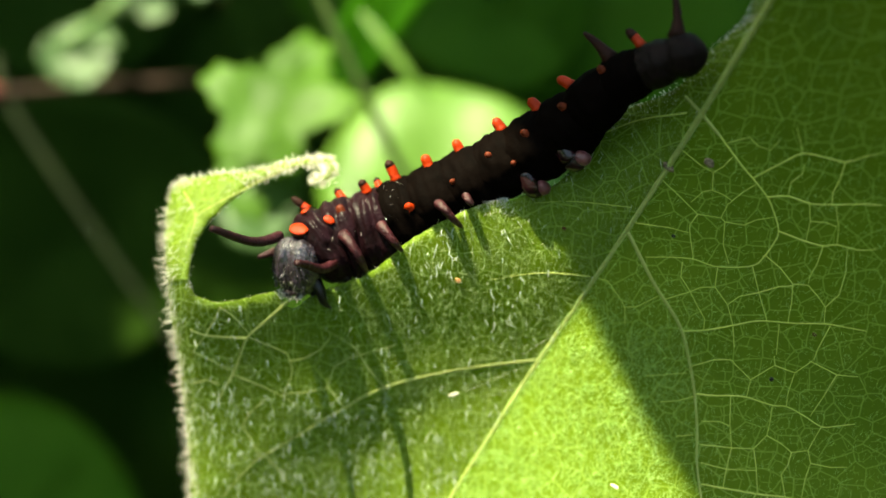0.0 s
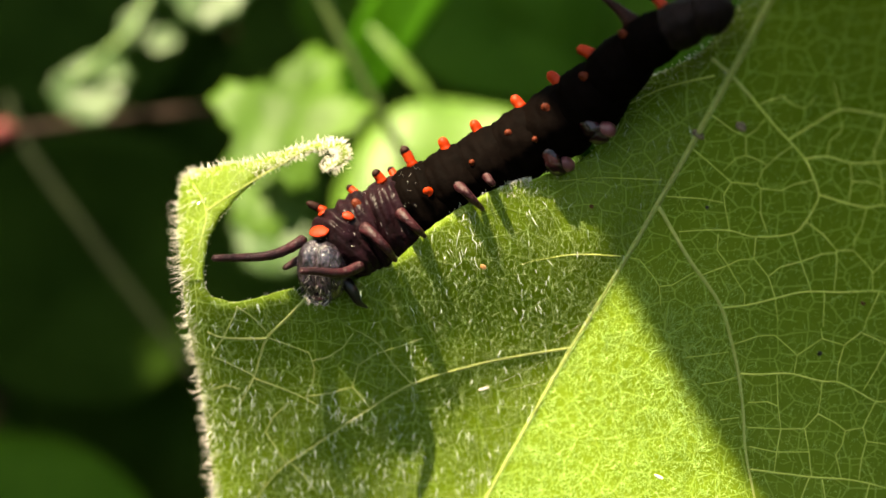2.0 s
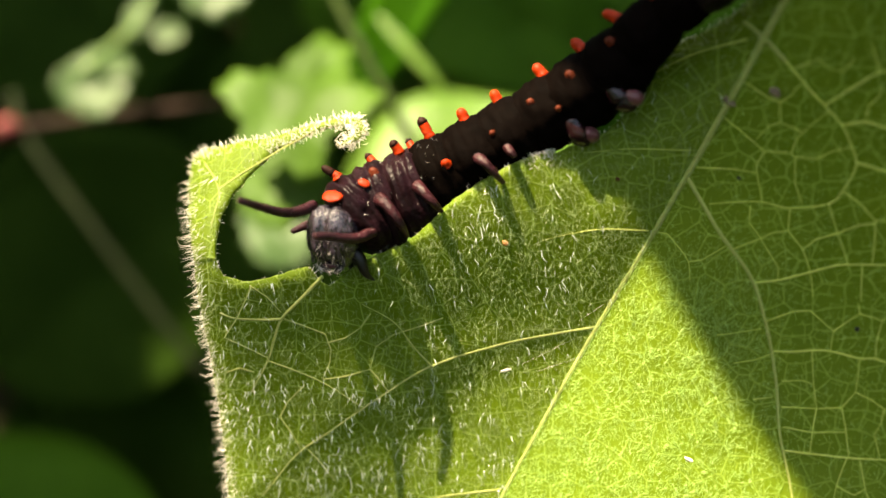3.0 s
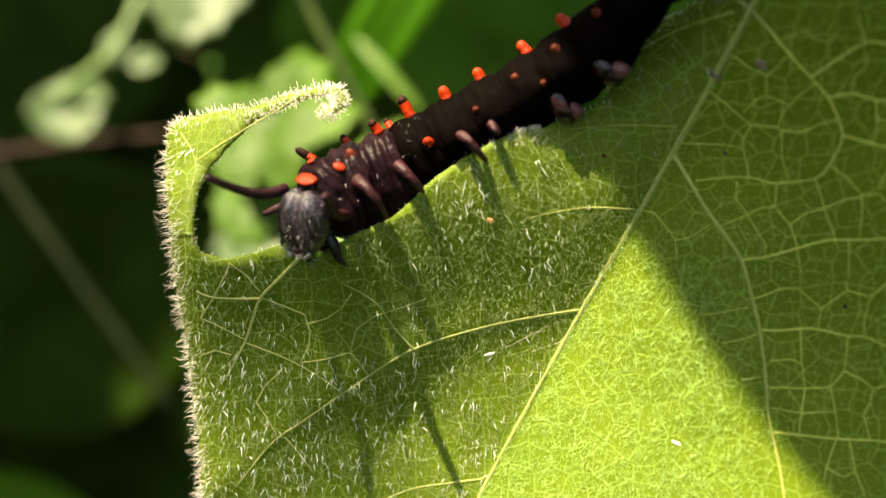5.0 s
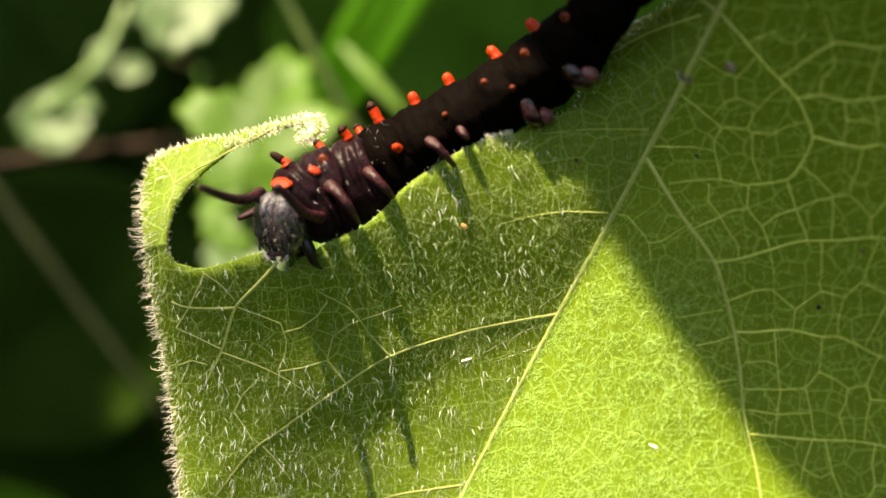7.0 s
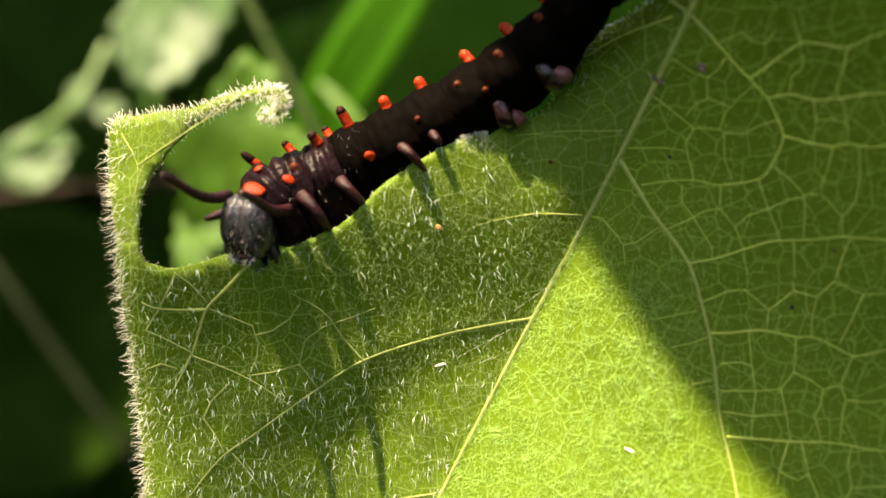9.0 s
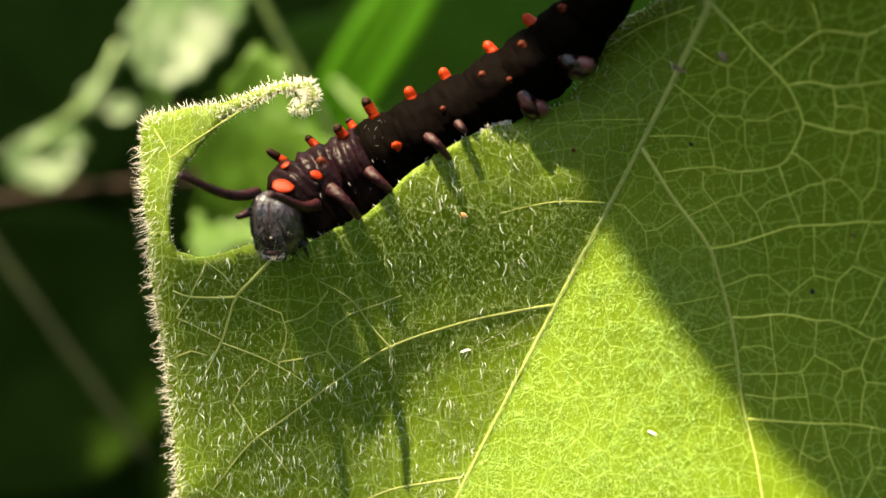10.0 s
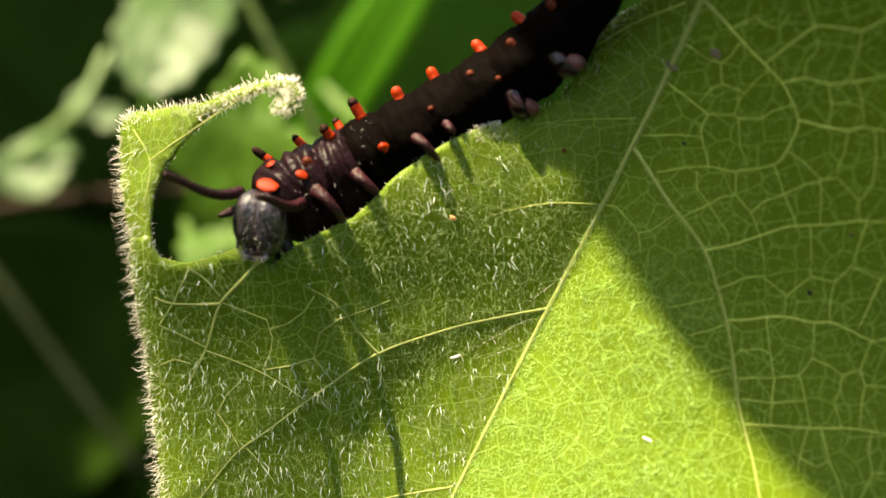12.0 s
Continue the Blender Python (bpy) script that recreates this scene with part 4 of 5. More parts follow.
def build_caterpillar():
    bug = thing("caterpillar", "black caterpillar with orange tubercles feeding along the leaf edge", "caterpillar")
    segments = []
    first = spine_now(HEAD_WAY[8])
    for i in range(len(SEGMENT_AT)):
        seg = raw("body_segment", *segment_mesh(i), NECKSKIN if i < 3 else TAILSKIN if i > 10 else SKIN, bug)
        seg.matrix_local = body_pose(first, SEGMENT_AT[i], 5.5)
        segments.append(seg)

    def nearest(s):
        return min(range(len(SEGMENT_AT)), key=lambda j: abs(SEGMENT_AT[j] - s))

    # tubercles of the back: reach, angle, length, radius, dark tip, lean
    for s, angle, length, r, tip, tilt in (
            (2.15, -10, 1.05, 0.22, HORN, -0.28), (3.5, -18, 0.75, 0.23, HORN, -0.3), (3.3, 46, 0.30, 0.24, RUST, -0.2),
            (5.05, 15, 0.76, 0.27, HORN, -0.1), (5.65, -16, 0.62, 0.22, HORN, -0.1), (6.9, 6, 1.18, 0.29, HORN, 0.05),
            (9.0, 14, 0.70, 0.29, None, 0.1), (11.05, 12, 0.72, 0.29, None, 0.05), (13.9, 10, 0.76, 0.30, None, -0.1),
            (16.45, 8, 0.78, 0.30, None, -0.2), (19.1, 4, 0.80, 0.28, None, -0.35), (22.75, 6, 1.05, 0.24, HORN, -0.3)):
        j = nearest(s)
        knob("tubercle", segments[j], j, s, angle, length, r, RUST if tip is RUST and s < 3.5 else ORANGE, None if tip is RUST else tip, tilt)
    for s, angle, length, r, tilt in ((21.2, 10, 1.75, 0.24, -0.2), (24.3, 4, 1.9, 0.24, 0.15)):
        j = nearest(s)
        knob("tail_horn", segments[j], j, s, angle, length, r, HORN, None, tilt, "long brownish black fleshy horn")
    for s, angle, length, r, mat in ((7.33, 84, 0.26, 0.24, ORANGE), (13.0, 68, 0.30, 0.20, RUST), (15.75, 64, 0.30, 0.22, RUST),
                                     (18.8, 54, 0.30, 0.2, RUST), (20.9, 55, 0.30, 0.18, RUST), (10.2, 80, 0.28, 0.16, RUST), (14.1, 98, 0.30, 0.15, RUST)):
        j = nearest(s)
        knob("side_tubercle", segments[j], j, s, angle, length, r, mat)
    # collar spots, long across the collar
    SPIN = -66
    patch(segments[0], 0, 0.78, 45, 0.40, 0.60, ORANGE, SPIN)
    patch(segments[0], 0, 2.3, 68, 0.22, 0.34, ORANGE, SPIN)
    patch(segments[0], 0, 1.75, 18, 0.24, 0.26, ORANGE)
    # fleshy side limbs
    flesh("side_limb", segments[1], 1, [(3.1, 88, -0.2), (3.35, 98, 0.40), (3.65, 118, 0.72), (3.8, 140, 0.72)], (0.36, 0.29, 0.24, 0.13), MAROON, "maroon fleshy side limb")
    flesh("side_limb", segments[2], 2, [(5.4, 92, -0.2), (5.6, 101, 0.28), (5.85, 117, 0.48), (6.0, 134, 0.45)], (0.33, 0.27, 0.22, 0.12), MAROON, "maroon fleshy side limb")
    flesh("side_limb", segments[4], 4, [(8.75, 98, -0.2), (8.95, 106, 0.28), (9.15, 124, 0.45), (9.3, 144, 0.42)], (0.30, 0.25, 0.20, 0.12), MAROON, "maroon fleshy side limb")
    flesh("side_limb", segments[5], 5, [(10.5, 108, -0.1), (10.57, 114, 0.22), (10.65, 121, 0.34)], (0.24, 0.21, 0.15), MAROON, "short maroon side limb")
    stub = tube("side_limb", [(-0.9, 0.35, 0.35), (-1.5, 0.30, 0.60), (-2.3, 0.25, 0.9), (-3.1, 0.42, 1.1)], (0.27, 0.25, 0.24, 0.15), MAROON, segments[0], "short maroon side limb", 10)
    stub.matrix_local = Matrix()
    # gripping legs
    for j, s, reach in ((0, 0.1, 1.35), (1, 2.7, 0.6), (2, 4.6, 0.45)):
        flesh("true_leg", segments[j], j, [(s, 160, 0.1), (s - 0.1, 162, 0.25 + 0.35 * reach), (s - 0.25, 168, 0.25 + 0.8 * reach), (s - 0.05, 174, 0.25 + 1.15 * reach)], (0.36, 0.30, 0.20, 0.05), BLACK, "shiny black jointed leg")
        flesh("true_leg", segments[j], j, [(s, 200, 0.1), (s - 0.15, 200, 0.3 * reach + 0.2), (s - 0.25, 196, 0.6 * reach + 0.2), (s - 0.1, 192, 0.85 * reach + 0.2)], (0.36, 0.28, 0.18, 0.05), BLACK, "shiny black jointed leg")
    for s, angle in ((14.25, 153), (17.2, 140)):
        j = nearest(s)
        flesh("proleg", segments[j], j, [(s, angle - 22, -0.5), (s - 0.05, angle - 6, 0.02), (s - 0.02, angle + 3, 0.22), (s + 0.2, angle + 10, 0.34)], (0.52, 0.50, 0.44, 0.32), PROLEG, "glossy dark gripping proleg")
        flesh("proleg_pad", segments[j], j, [(s + 0.30, angle - 2, 0.05), (s + 0.45, angle + 7, 0.24), (s + 0.55, angle + 14, 0.30)], (0.34, 0.40, 0.28), PAD, "pinkish maroon gripping pad")
    for j in range(0, 4):
        bristles(segments[j], j, 14)
    # head with its parts, and the two long feelers of the collar
    skull = part("head", head_mesh(), HEADSKIN, bug, "dull black rounded head capsule")
    for side in (-1, 1):
        jaw = tube("mandible", [(-0.46, side * 0.55, -1.30), (-0.50, side * 0.36, -1.52), (-0.42, side * 0.12, -1.66)], (0.20, 0.18, 0.08), BLACK, skull)
        jaw.matrix_local = Matrix()
        for k in range(5):
            bm = bmesh.new()
            bmesh.ops.create_icosphere(bm, subdivisions=2, radius=0.085 * MM)
            eye = part("eyelet", bm, BLACK, skull)
            a = radians(-40 + 25 * k)
            eye.matrix_local = Matrix.Translation(Vector((-0.60 - 0.10 * math.cos(a), side * 0.92, -0.85 + 0.34 * math.sin(a))) * MM)
    lip = tube("upper_lip", [(-0.58, -0.40, -1.22), (-0.62, 0, -1.28), (-0.58, 0.40, -1.22)], (0.08, 0.12, 0.08), MAROON, skull)
    lip.matrix_local = Matrix()
    verts, faces = [], []
    for _ in range(70):
        d = Vector((-abs(SEE.gauss(0.6, 0.5)), SEE.gauss(0, 0.7), SEE.gauss(-0.1, 0.7))).normalized()
        p = Vector((d.x * 1.05, d.y * 1.28 * (1 - 0.28 * max(0, -d.z) ** 1.5), d.z * 1.76))
        q = p + (d + Vector((0, 0, -0.5))).normalized() * SEE.uniform(0.12, 0.32)
        tube_data([p, q], [0.013, 0.005], 3, verts=verts, faces=faces)
    for k in range(26):                     # pale bristles round the mouth
        a = radians(-75 + 6 * k)
        p = Vector((-0.62 - 0.05 * SEE.random(), 0.75 * math.sin(a), -1.12 - 0.34 * math.cos(a)))
        q = p + Vector((-0.22 + SEE.gauss(0, 0.08), 0.12 * math.sin(a) + SEE.gauss(0, 0.06), -0.10 + SEE.gauss(0, 0.07)))
        tube_data([p, q], [0.019, 0.008], 4, verts=verts, faces=faces)
    fuzz = raw("head_bristles", verts, faces, SETA, skull, "short pale bristles")
    fuzz.matrix_local = Matrix()
    tagged(fuzz, kind="stuff")
    feelers = []
    for bend, FEELER in ((0.42, 4.9), (0.25, 3.5)):
        n = 24
        line = [Vector((FEELER * i / n, bend * math.sin(math.pi * (i / n) ** 1.15) + 0.10 * math.sin(2 * math.pi * i / n), 0.1 * math.sin(4 * i / n))) for i in range(n + 1)]
        radii = [(0.31 - 0.13 * (i / n) ** 0.9) * (1 + 0.06 * math.sin(i * 2.1)) for i in range(n + 1)]
        f = raw("feeler", *tube_data(line, radii, 12), MAROON, bug, "long maroon fleshy feeler")
        feelers.append(f)
    return bug, segments, skull, feelers


def feeler_pose(root, reach):
    """At its root, aimed along reach."""
    x = Vector(reach).normalized()
    y = Vector((0, 0, 1)).cross(x).normalized()
    m = Matrix((x, y, x.cross(y))).transposed().to_4x4()
    m.translation = root * MM
    return m


def head_pose(row):
    """The face is turned down and out over the blade, the crown towards the collar."""
    face = Vector((-0.42 + 0.05 * math.sin(row[0] * 2.3), -0.30, 0.85)).normalized()
    x = -face
    z = Vector((0.06 + 0.05 * math.sin(row[0] * 1.7), 1, 0.2))
    z = (z - x * z.dot(x)).normalized()
    m = Matrix((x, z.cross(x), z)).transposed().to_4x4()
    m.translation = Vector((row[1], row[2], 2.9)) * MM
    return m


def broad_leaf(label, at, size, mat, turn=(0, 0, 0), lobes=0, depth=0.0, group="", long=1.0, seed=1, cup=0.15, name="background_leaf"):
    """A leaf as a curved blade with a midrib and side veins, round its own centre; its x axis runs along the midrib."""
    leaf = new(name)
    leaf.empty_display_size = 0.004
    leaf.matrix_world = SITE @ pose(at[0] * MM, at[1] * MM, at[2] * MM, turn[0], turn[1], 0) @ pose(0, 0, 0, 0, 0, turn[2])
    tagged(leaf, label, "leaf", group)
    verts, faces, rings, around = [(0, 0, 0)], [], 9, 72

    def edge(a):
        r = 0.5 + 0.13 * math.cos(a) + 0.05 * math.cos(2 * a)
        if lobes:
            r *= 1 + depth * math.cos(lobes * a) + 0.07 * math.sin(lobes * 4 * a + seed)
        return r * (1 + 0.06 * noise.noise((math.cos(a) * 1.5, math.sin(a) * 1.5, seed * 3.1)))

    def height(x, y):
        return cup * size * (-(x / size) ** 2 * 1.4 + abs(y / size) * 0.9) + 0.05 * size * noise.noise((x * 3 / size, y * 3 / size, seed))

    for i in range(1, rings + 1):
        for k in range(around):
            a = 2 * math.pi * k / around
            r = edge(a) * size * i / rings
            x, y = r * math.cos(a) * long, r * math.sin(a)
            verts.append((x * MM, y * MM, height(x, y) * MM))
    for k in range(around):
        faces.append((0, 1 + k, 1 + (k + 1) % around))
    for i in range(rings - 1):
        for k in range(around):
            a, b = 1 + i * around + k, 1 + i * around + (k + 1) % around
            faces.append((a, a + around, b + around, b))
    blade = raw("blade", verts, faces, mat, leaf)
    blade.modifiers.new("thickness", "SOLIDIFY").thickness = 0.0003
    x0, x1 = -0.42 * size * long, 0.62 * size * long
    rib = [(x0 + (x1 - x0) * u, 0, height(x0 + (x1 - x0) * u, 0)) for u in (0, 0.25, 0.5, 0.75, 1)]
    raw("midrib", *tube_data(smooth_line(rib), [size * 0.012] * (len(rib) * 6 - 5), 6), mat, leaf)
    for sign in (-1, 1):
        for u in (0.1, 0.35, 0.6):
            p = [(x0 + (x1 - x0) * u + q * size * 0.25 * long, sign * q * size * 0.33) for q in (0, 0.5, 1)]
            raw("side_vein", *tube_data(smooth_line([(a, b, height(a, b)) for a, b in p], 3), [size * 0.006] * 7, 5), mat, leaf)
    return leaf


def strap_leaf(label, a, b, width, mat, group=""):
    """A long narrow blade of grass from a to b, keeled along its middle."""
    a, b = Vector(a), Vector(b)
    leaf = thing("grass_blade", label, "grass", a, group)
    n = 16
    d = (b - a)
    side = d.cross(Vector((0, 0, 1))).normalized()
    verts, faces = [], []
    for i in range(n + 1):
        u = i / n
        w = width * 0.5 * max(0.02, math.sin(math.pi * min(1, 0.08 + 0.92 * u))) ** 0.6
        c = a + d * u + Vector((0, 0, 1)) * math.sin(u * 3.1) * d.length * 0.05
        for q, lift in ((-1, 0.25), (-0.5, 0.08), (0, 0), (0.5, 0.08), (1, 0.25)):
            verts.append(tuple((c + side * q * w + Vector((0, 0, lift * w))) * MM))
    for i in range(n):
        for k in range(4):
            p = i * 5 + k
            faces.append((p, p + 1, p + 6, p + 5))
    blade = raw("blade", verts, faces, mat, leaf)
    blade.modifiers.new("thickness", "SOLIDIFY").thickness = 0.0002
    keel = [a + d * (i / n) + Vector((0, 0, 1)) * math.sin(i / n * 3.1) * d.length * 0.05 for i in range(n)]
    raw("midrib", *tube_data(keel, [width * 0.06] * n, 6), mat, leaf)
    return leaf


def stem(name, label, points, radii, mat, category):
    ob = tube(name, points, radii, mat, None, "", 12, steps=8)
    ob.matrix_world = SITE.copy()
    return tagged(ob, label, category)


def build_plants():
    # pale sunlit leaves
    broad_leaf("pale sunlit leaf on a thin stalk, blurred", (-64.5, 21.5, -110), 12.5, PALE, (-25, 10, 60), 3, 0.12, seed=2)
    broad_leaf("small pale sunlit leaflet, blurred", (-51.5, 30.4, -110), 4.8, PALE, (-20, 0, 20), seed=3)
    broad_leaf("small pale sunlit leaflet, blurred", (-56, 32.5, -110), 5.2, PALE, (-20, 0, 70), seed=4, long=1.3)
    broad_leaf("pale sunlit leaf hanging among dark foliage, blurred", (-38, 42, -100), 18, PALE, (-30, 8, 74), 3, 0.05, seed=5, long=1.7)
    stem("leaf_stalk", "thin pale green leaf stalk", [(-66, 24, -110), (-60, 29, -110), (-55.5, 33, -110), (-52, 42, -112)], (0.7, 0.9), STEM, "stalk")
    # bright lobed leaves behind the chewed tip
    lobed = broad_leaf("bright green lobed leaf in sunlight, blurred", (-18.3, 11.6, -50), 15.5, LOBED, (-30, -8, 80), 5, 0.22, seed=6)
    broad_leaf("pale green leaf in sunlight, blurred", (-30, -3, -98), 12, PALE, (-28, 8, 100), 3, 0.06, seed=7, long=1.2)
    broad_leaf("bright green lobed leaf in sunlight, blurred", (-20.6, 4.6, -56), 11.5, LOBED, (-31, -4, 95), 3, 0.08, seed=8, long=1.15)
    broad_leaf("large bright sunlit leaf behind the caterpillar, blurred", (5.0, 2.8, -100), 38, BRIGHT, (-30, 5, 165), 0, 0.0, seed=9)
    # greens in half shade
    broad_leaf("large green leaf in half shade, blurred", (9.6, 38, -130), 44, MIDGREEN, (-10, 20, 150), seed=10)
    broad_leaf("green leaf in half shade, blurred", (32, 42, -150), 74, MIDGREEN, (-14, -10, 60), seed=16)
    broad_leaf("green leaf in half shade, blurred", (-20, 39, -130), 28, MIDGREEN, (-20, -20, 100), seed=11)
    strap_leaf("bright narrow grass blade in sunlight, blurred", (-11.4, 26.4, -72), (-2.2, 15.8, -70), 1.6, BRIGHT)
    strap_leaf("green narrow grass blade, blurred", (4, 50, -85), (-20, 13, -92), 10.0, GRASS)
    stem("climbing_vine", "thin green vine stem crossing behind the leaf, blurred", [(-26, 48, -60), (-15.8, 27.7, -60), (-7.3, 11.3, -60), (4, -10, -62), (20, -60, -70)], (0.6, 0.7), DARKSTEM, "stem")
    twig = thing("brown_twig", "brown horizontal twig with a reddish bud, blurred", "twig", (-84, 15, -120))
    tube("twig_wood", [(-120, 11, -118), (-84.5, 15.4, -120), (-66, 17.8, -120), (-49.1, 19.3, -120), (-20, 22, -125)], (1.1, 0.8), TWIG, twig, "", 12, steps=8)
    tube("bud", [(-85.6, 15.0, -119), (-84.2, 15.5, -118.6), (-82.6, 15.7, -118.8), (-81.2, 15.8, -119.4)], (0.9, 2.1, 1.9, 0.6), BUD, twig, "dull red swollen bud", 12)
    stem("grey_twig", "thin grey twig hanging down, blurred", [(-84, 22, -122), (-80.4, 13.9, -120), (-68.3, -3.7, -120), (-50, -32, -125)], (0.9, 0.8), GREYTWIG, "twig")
    # leaves with deep shade put into their colour
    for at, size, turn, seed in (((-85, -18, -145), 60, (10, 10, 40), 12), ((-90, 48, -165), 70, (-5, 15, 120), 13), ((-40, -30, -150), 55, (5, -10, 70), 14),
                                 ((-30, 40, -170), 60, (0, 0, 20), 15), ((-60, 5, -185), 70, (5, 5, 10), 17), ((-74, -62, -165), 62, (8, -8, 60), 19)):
        broad_leaf("leaf with deep shade put into its green, blurred", at, size, SHADEGREEN, turn, seed=seed, group="shaded leaves")
    broad_leaf("green leaf low in the shade, blurred", (-89, -95, -120), 80, MIDGREEN, (-15, 10, 100), seed=18)
    return lobed


def build_undergrowth():
    """A far tangle of shade-coloured leaves that closes the view between the nearer ones."""
    rng = random.Random(21)
    verts, faces = [], []
    for _ in range(900):
        c = Vector((rng.uniform(-300, 220), rng.uniform(-300, 170), rng.uniform(-330, -205)))
        size = rng.uniform(18, 42)
        turn = Euler((rng.gauss(-0.5, 0.5), rng.gauss(0, 0.5), rng.uniform(0, 6.3))).to_matrix()
        base = len(verts)
        verts.append(tuple(c * MM))
        for i in (1, 2):
            for k in range(14):
                a = 2 * math.pi * k / 14
                r = size * 0.5 * i * (0.5 + 0.12 * math.cos(a) + 0.04 * math.sin(5 * a))
                p = Vector((r * math.cos(a) * 1.3, r * math.sin(a), -0.12 * r * i + 0.2 * abs(r * math.sin(a))))
                verts.append(tuple((c + turn @ p) * MM))
        for k in range(14):
            a, b = base + 1 + k, base + 1 + (k + 1) % 14
            faces.append((base, a, b))
            faces.append((a, a + 14, b + 14, b))
    ob = raw("undergrowth", verts, faces, SHADEGREEN)
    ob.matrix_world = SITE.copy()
    tagged(ob, "tangled undergrowth leaves with deep shade put into their colour", "foliage", kind="stuff")


def build_thicket():
    """Leafy growth added all round the spot, behind the camera too; it closes off the low sky and greens the fill
    light.
    """
    rng = random.Random(33)
    verts, faces = [], []
    for _ in range(2600):
        a = rng.uniform(0, 2 * math.pi)
        r = rng.uniform(0.75, 1.15) * (1 + 0.22 * noise.noise((math.cos(a) * 2, math.sin(a) * 2, 5))) + (rng.uniform(0, 0.6) ** 2)
        c = Vector((r * math.cos(a), r * math.sin(a), rng.uniform(0.0, 1.0)))
        size = rng.uniform(0.05, 0.10)
        turn = Euler((rng.gauss(0.9, 0.5), rng.gauss(0, 0.5), a + math.pi / 2 + rng.gauss(0, 0.6))).to_matrix()
        base = len(verts)
        verts.append(tuple(c))
        for k in range(10):
            b = 2 * math.pi * k / 10
            q = size * (0.5 + 0.14 * math.cos(b))
            verts.append(tuple(c + turn @ Vector((q * math.cos(b) * 1.3, q * math.sin(b), 0.25 * abs(q * math.sin(b))))))
        for k in range(10):
            faces.append((base, base + 1 + k, base + 1 + (k + 1) % 10))
    tagged(raw("thicket", verts, faces, THICKET), "added leafy ring that cuts and greens the skylight", "foliage", kind="stuff")


def build_vine():
    """The vine that bears the eaten leaf, and an added, unseen branch whose leaves shade the plants behind."""
    vine = thing("vine", "green woody vine rising from the soil", "vine", (60, -440, -30))
    tube("main_stem", [(60, -448, -30), (66, -300, -36), (58, -150, -28), (64, -20, -22), (52, 70, -10), (58, 180, -30), (80, 320, -60)], (2.4, 1.6), STEM, vine, "", 12)
    branch = thing("branch", "unseen brown branch added over the plants for its shade", "branch", (80, 320, -60))
    tube("bough", [(80, 318, -60), (10, 300, -110), (-60, 290, -130), (-140, 280, -140)], (3.0, 1.5), TWIG, branch)
    e1 = (Vector((1, 0, 0)) - SUN * SUN.x).normalized()
    e2 = SUN.cross(e1)
    frame_of = Matrix((e1, e2, SUN)).transposed()
    # unseen leaves laid between the sun and the dark background
    spots = [(-300 + 62 * i + 20 * (j % 2), 166 + 68 * j, 100) for j in range(4) for i in range(9)]
    spots += [(-138, 82, 70), (-200, 105, 80), (70, 175, 50), (-114, 124, 46), (-95, 141, 46)]
    for k, (a, b, size) in enumerate(spots):
        at = e1 * a + e2 * b + SUN * 330
        m = frame_of @ Euler((radians(12 * math.sin(k * 2.1)), radians(10 * math.cos(k * 1.3)), radians(40 * k))).to_matrix()
        leaf = broad_leaf("unseen broad leaf added above to block the sun", (0, 0, 0), size, MIDGREEN, seed=30 + k, group="leaves on the branch", name="sunblock_leaf")
        m = m.to_4x4()
        m.translation = at * MM
        leaf.matrix_world = SITE @ m
    # an unseen small leaf added high up, whose blurred shadow half shades the lower blade
    leaf = broad_leaf("unseen small leaf added high up to half shade the blade", (0, 0, 0), 14, MIDGREEN, seed=80, name="sunblock_leaf", long=0.35)
    m = (frame_of @ Euler((0, 0, radians(90))).to_matrix()).to_4x4()
    high = Vector((-6.0, -11.0, 0.6)) + SUN * 800
    m.translation = high * MM
    leaf.matrix_world = SITE @ m
    stem("overhead_twig", "unseen thin twig added to carry the small shading leaf", [(-140, 280, -140), (-190, 420, 20), (-240, 560, 190), tuple(high)], (1.5, 0.5), TWIG, "twig")


def build_ground():
    verts, faces, n = [], [], 60
    for i in range(n + 1):
        for j in range(n + 1):
            u, v = i / n * 2 - 1, j / n * 2 - 1
            x, y = 60 * u * abs(u) ** 2, 60 * v * abs(v) ** 2
            verts.append((x, y, 0.02 * noise.noise((x * 3, y * 3, 0)) if abs(x) < 4 and abs(y) < 4 else 0))
    for i in range(n):
        for j in range(n):
            a = i * (n + 1) + j
            faces.append((a, a + n + 1, a + n + 2, a + 1))
    tagged(raw("ground", verts, faces, SOIL), "soil under the plants, shade put into its dark colour", "ground", kind="structure")


def build_shade():
    """The leaf above that throws its straight-edged shadow over half of the eaten leaf."""
    shade = new("overhanging_leaf")
    tagged(shade, "broad green leaf hanging above, casting a shadow", "leaf")
    verts, faces = [], []
    n = 24
    for i in range(n + 1):
        for k in range(n + 1):
            u, v = i / n, k / n
            x = 62 * u - 1.2 * math.sin(v * math.pi) * (1 - u)
            y = 90 * (v - 0.5) * (1 - 0.25 * u * u)
            x += max(0.0, -6.0 - y) * 0.30 * (1 - u)          # the edge bends outwards on one side
            verts.append((x * MM, y * MM, (3 * math.sin(u * 2.4) + 1.5 * noise.noise((u * 3, v * 3, 0))) * MM))
    for i in range(n):
        for k in range(n):
            a = i * (n + 1) + k
            faces.append((a, a + n + 1, a + n + 2, a + 1))
    blade = raw("blade", verts, faces, MIDGREEN, shade)
    blade.modifiers.new("thickness", "SOLIDIFY").thickness = 0.0003
    return shade


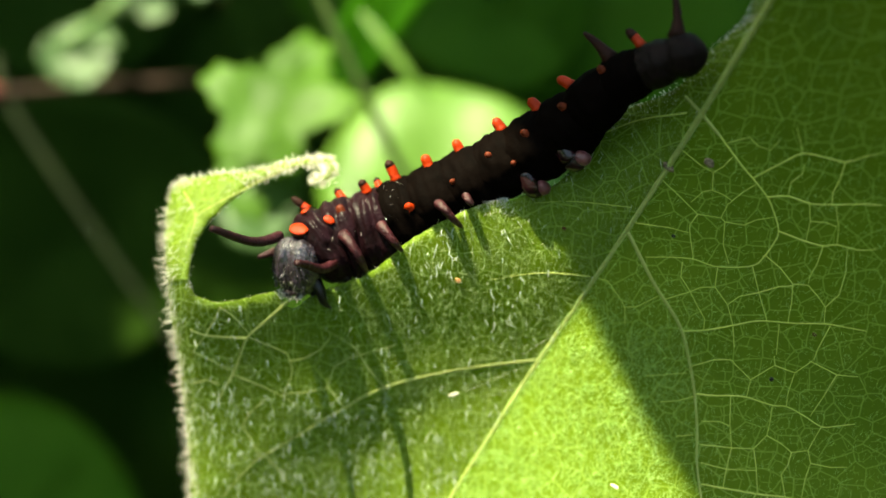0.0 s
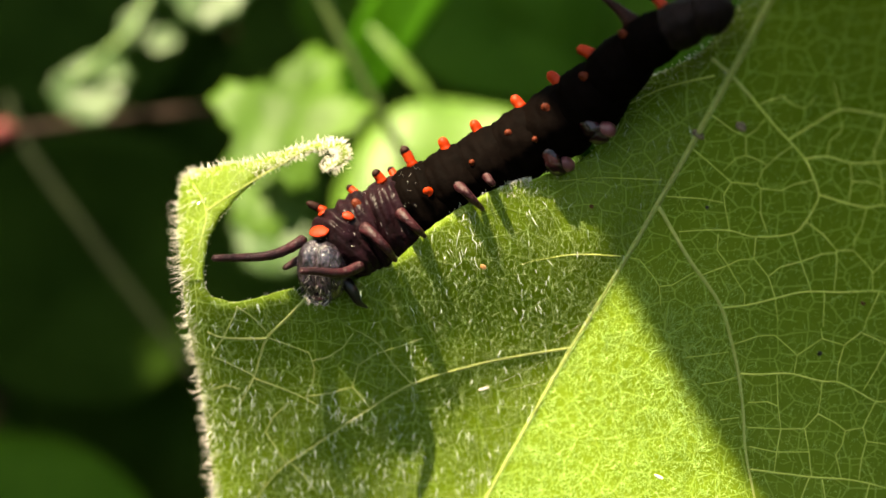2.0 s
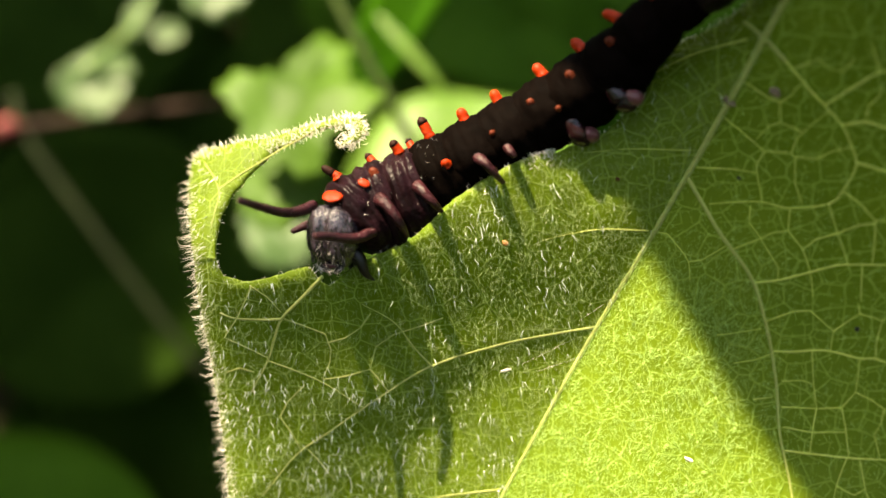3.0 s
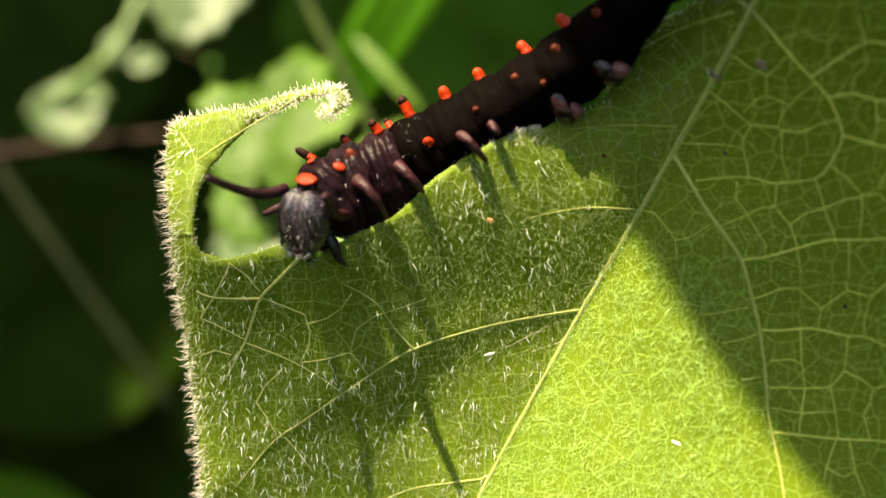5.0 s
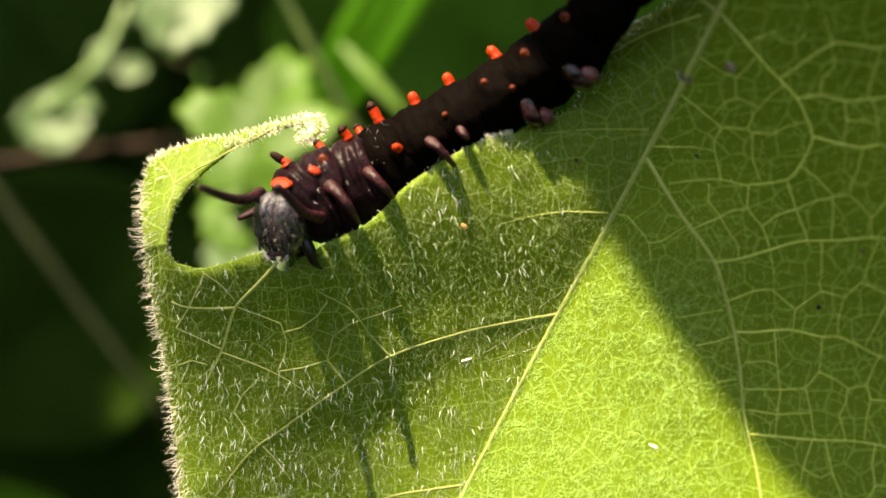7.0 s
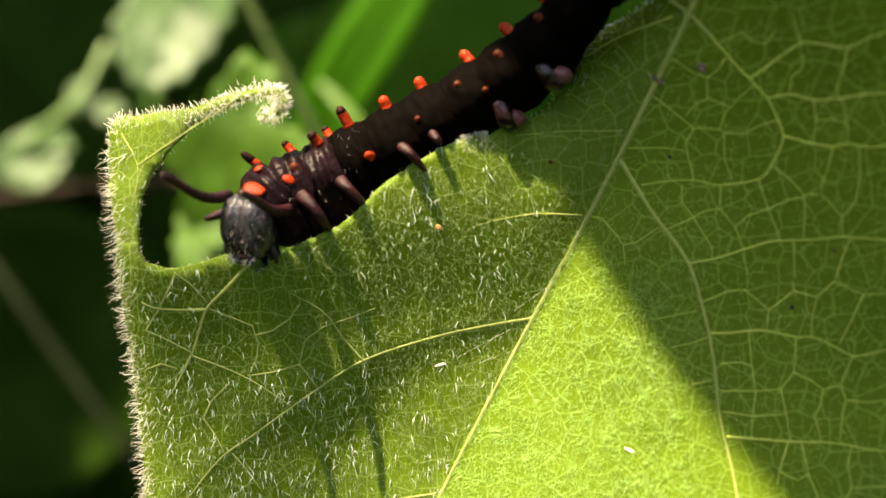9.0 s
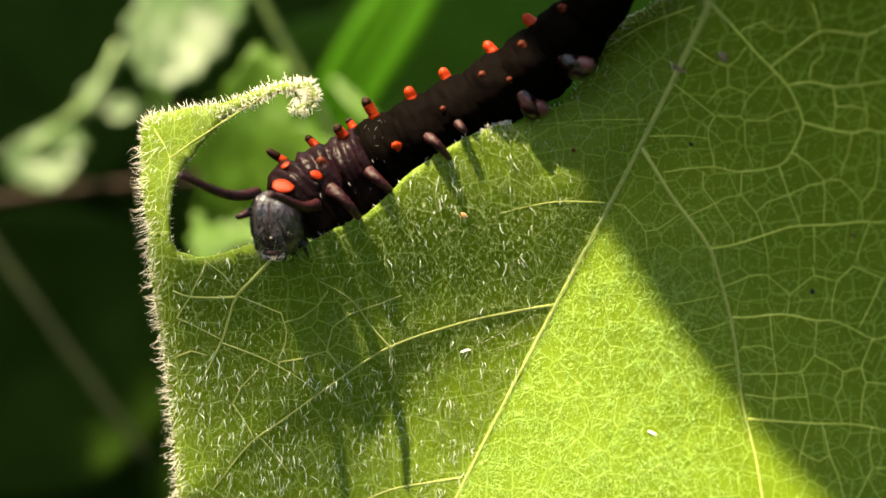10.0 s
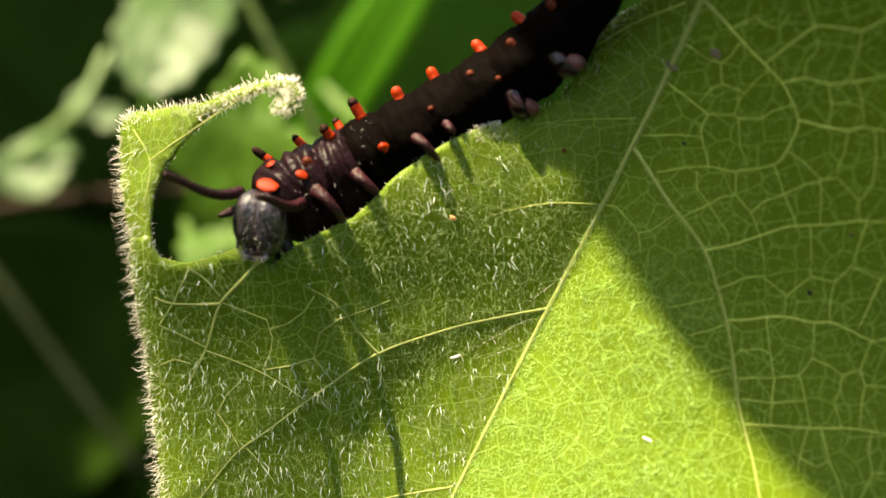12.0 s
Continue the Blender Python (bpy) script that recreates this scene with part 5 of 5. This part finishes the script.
def shade_pose(x, y, slope):
    """The shade's straight edge, its y axis, runs through the sun ray of the leaf point (x, y), along the line of the shadow."""
    p = Vector((x, y, fold(x, y)))
    q = Vector((x + 6, y + 6 * slope, fold(x + 6, y + 6 * slope)))
    along = q - p
    along = (along - SUN * along.dot(SUN)).normalized()
    out = SUN.cross(along).normalized()
    if out.x < 0:
        out = -out
    m = Matrix((out, -along if out.cross(-along).dot(SUN) > 0 else along, SUN)).transposed().to_4x4()
    m.translation = (p + SUN * 100) * MM
    return SITE @ m


build_ground()
eaten_leaf, leaf_tip, leaf_ring = build_leaf()
build_hairs(eaten_leaf, leaf_tip, leaf_ring)
build_specks()
build_silk()
bug, bug_segments, bug_head, bug_feelers = build_caterpillar()
lobed_leaf = build_plants()
build_vine()
build_undergrowth()
build_thicket()
shade_leaf = build_shade()


# the torn tip's swing on its neck: seconds and degrees
SWING = [(0, -23.3), (0.5, -18), (1, -10), (1.5, -23.1), (2, -15.5), (2.5, -9.7), (3, -17.6), (4.8, -21), (5, -9.5), (5.5, 0), (6, -27), (6.5, -17.4), (7, -26.9),
         (7.5, -14.7), (9.5, 4.4), (10, -0.8), (10.5, 10.4), (11, 3.8), (11.5, -4.3), (12, 2.8)]


def tip_pose(angle):
    """The torn tip turned about the seam at its neck."""
    neck = Matrix.Translation(blade_point(-13, HINGE_Y) * MM)
    turn = Matrix.Rotation(radians(angle), 4, Vector((0.984, -0.177, 0.034)))
    return BASES[eaten_leaf.name] @ neck @ turn @ neck.inverted()


def motions():
    walk(leaf_tip, [(t, tip_pose(a)) for t, a in SWING])
    for i, seg in enumerate(bug_segments):
        walk(seg, [(row[0], body_pose(spine_now(row), SEGMENT_AT[i], row[0])) for row in HEAD_WAY])
    walk(bug_head, [(row[0], head_pose(row)) for row in HEAD_WAY])
    for f, (bx, by, bz), k in ((bug_feelers[0], (-1.0, 1.7, 2.7), 3), (bug_feelers[1], (2.1, 0.4, 3.3), 6)):
        rows = []
        for row in HEAD_WAY:
            rise = 0.6 if k == 6 and row[0] > 8 else 0.0        # the near one lies higher on the collar later on
            root = Vector((row[1] + bx, row[2] + by + rise, bz))
            rows.append((row[0], feeler_pose(root, Vector(row[k:k + 3]) - Vector((0, rise, 0)))))
        walk(f, rows)
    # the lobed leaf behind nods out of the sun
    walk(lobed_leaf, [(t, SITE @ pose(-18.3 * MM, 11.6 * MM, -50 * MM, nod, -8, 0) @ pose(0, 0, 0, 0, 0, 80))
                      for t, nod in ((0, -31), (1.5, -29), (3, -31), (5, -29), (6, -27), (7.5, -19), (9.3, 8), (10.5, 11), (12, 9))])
    walk(shade_leaf, [(t, shade_pose(x, 1.95, slope)) for t, x, slope in
                      ((0, 10.25, -1.745), (1.5, 10.5, -1.745), (2.5, 10.7, -1.82), (5.5, 10.75, -1.64), (7, 10.8, -1.65), (10, 10.72, -1.61), (12, 10.72, -1.62))])


motions()
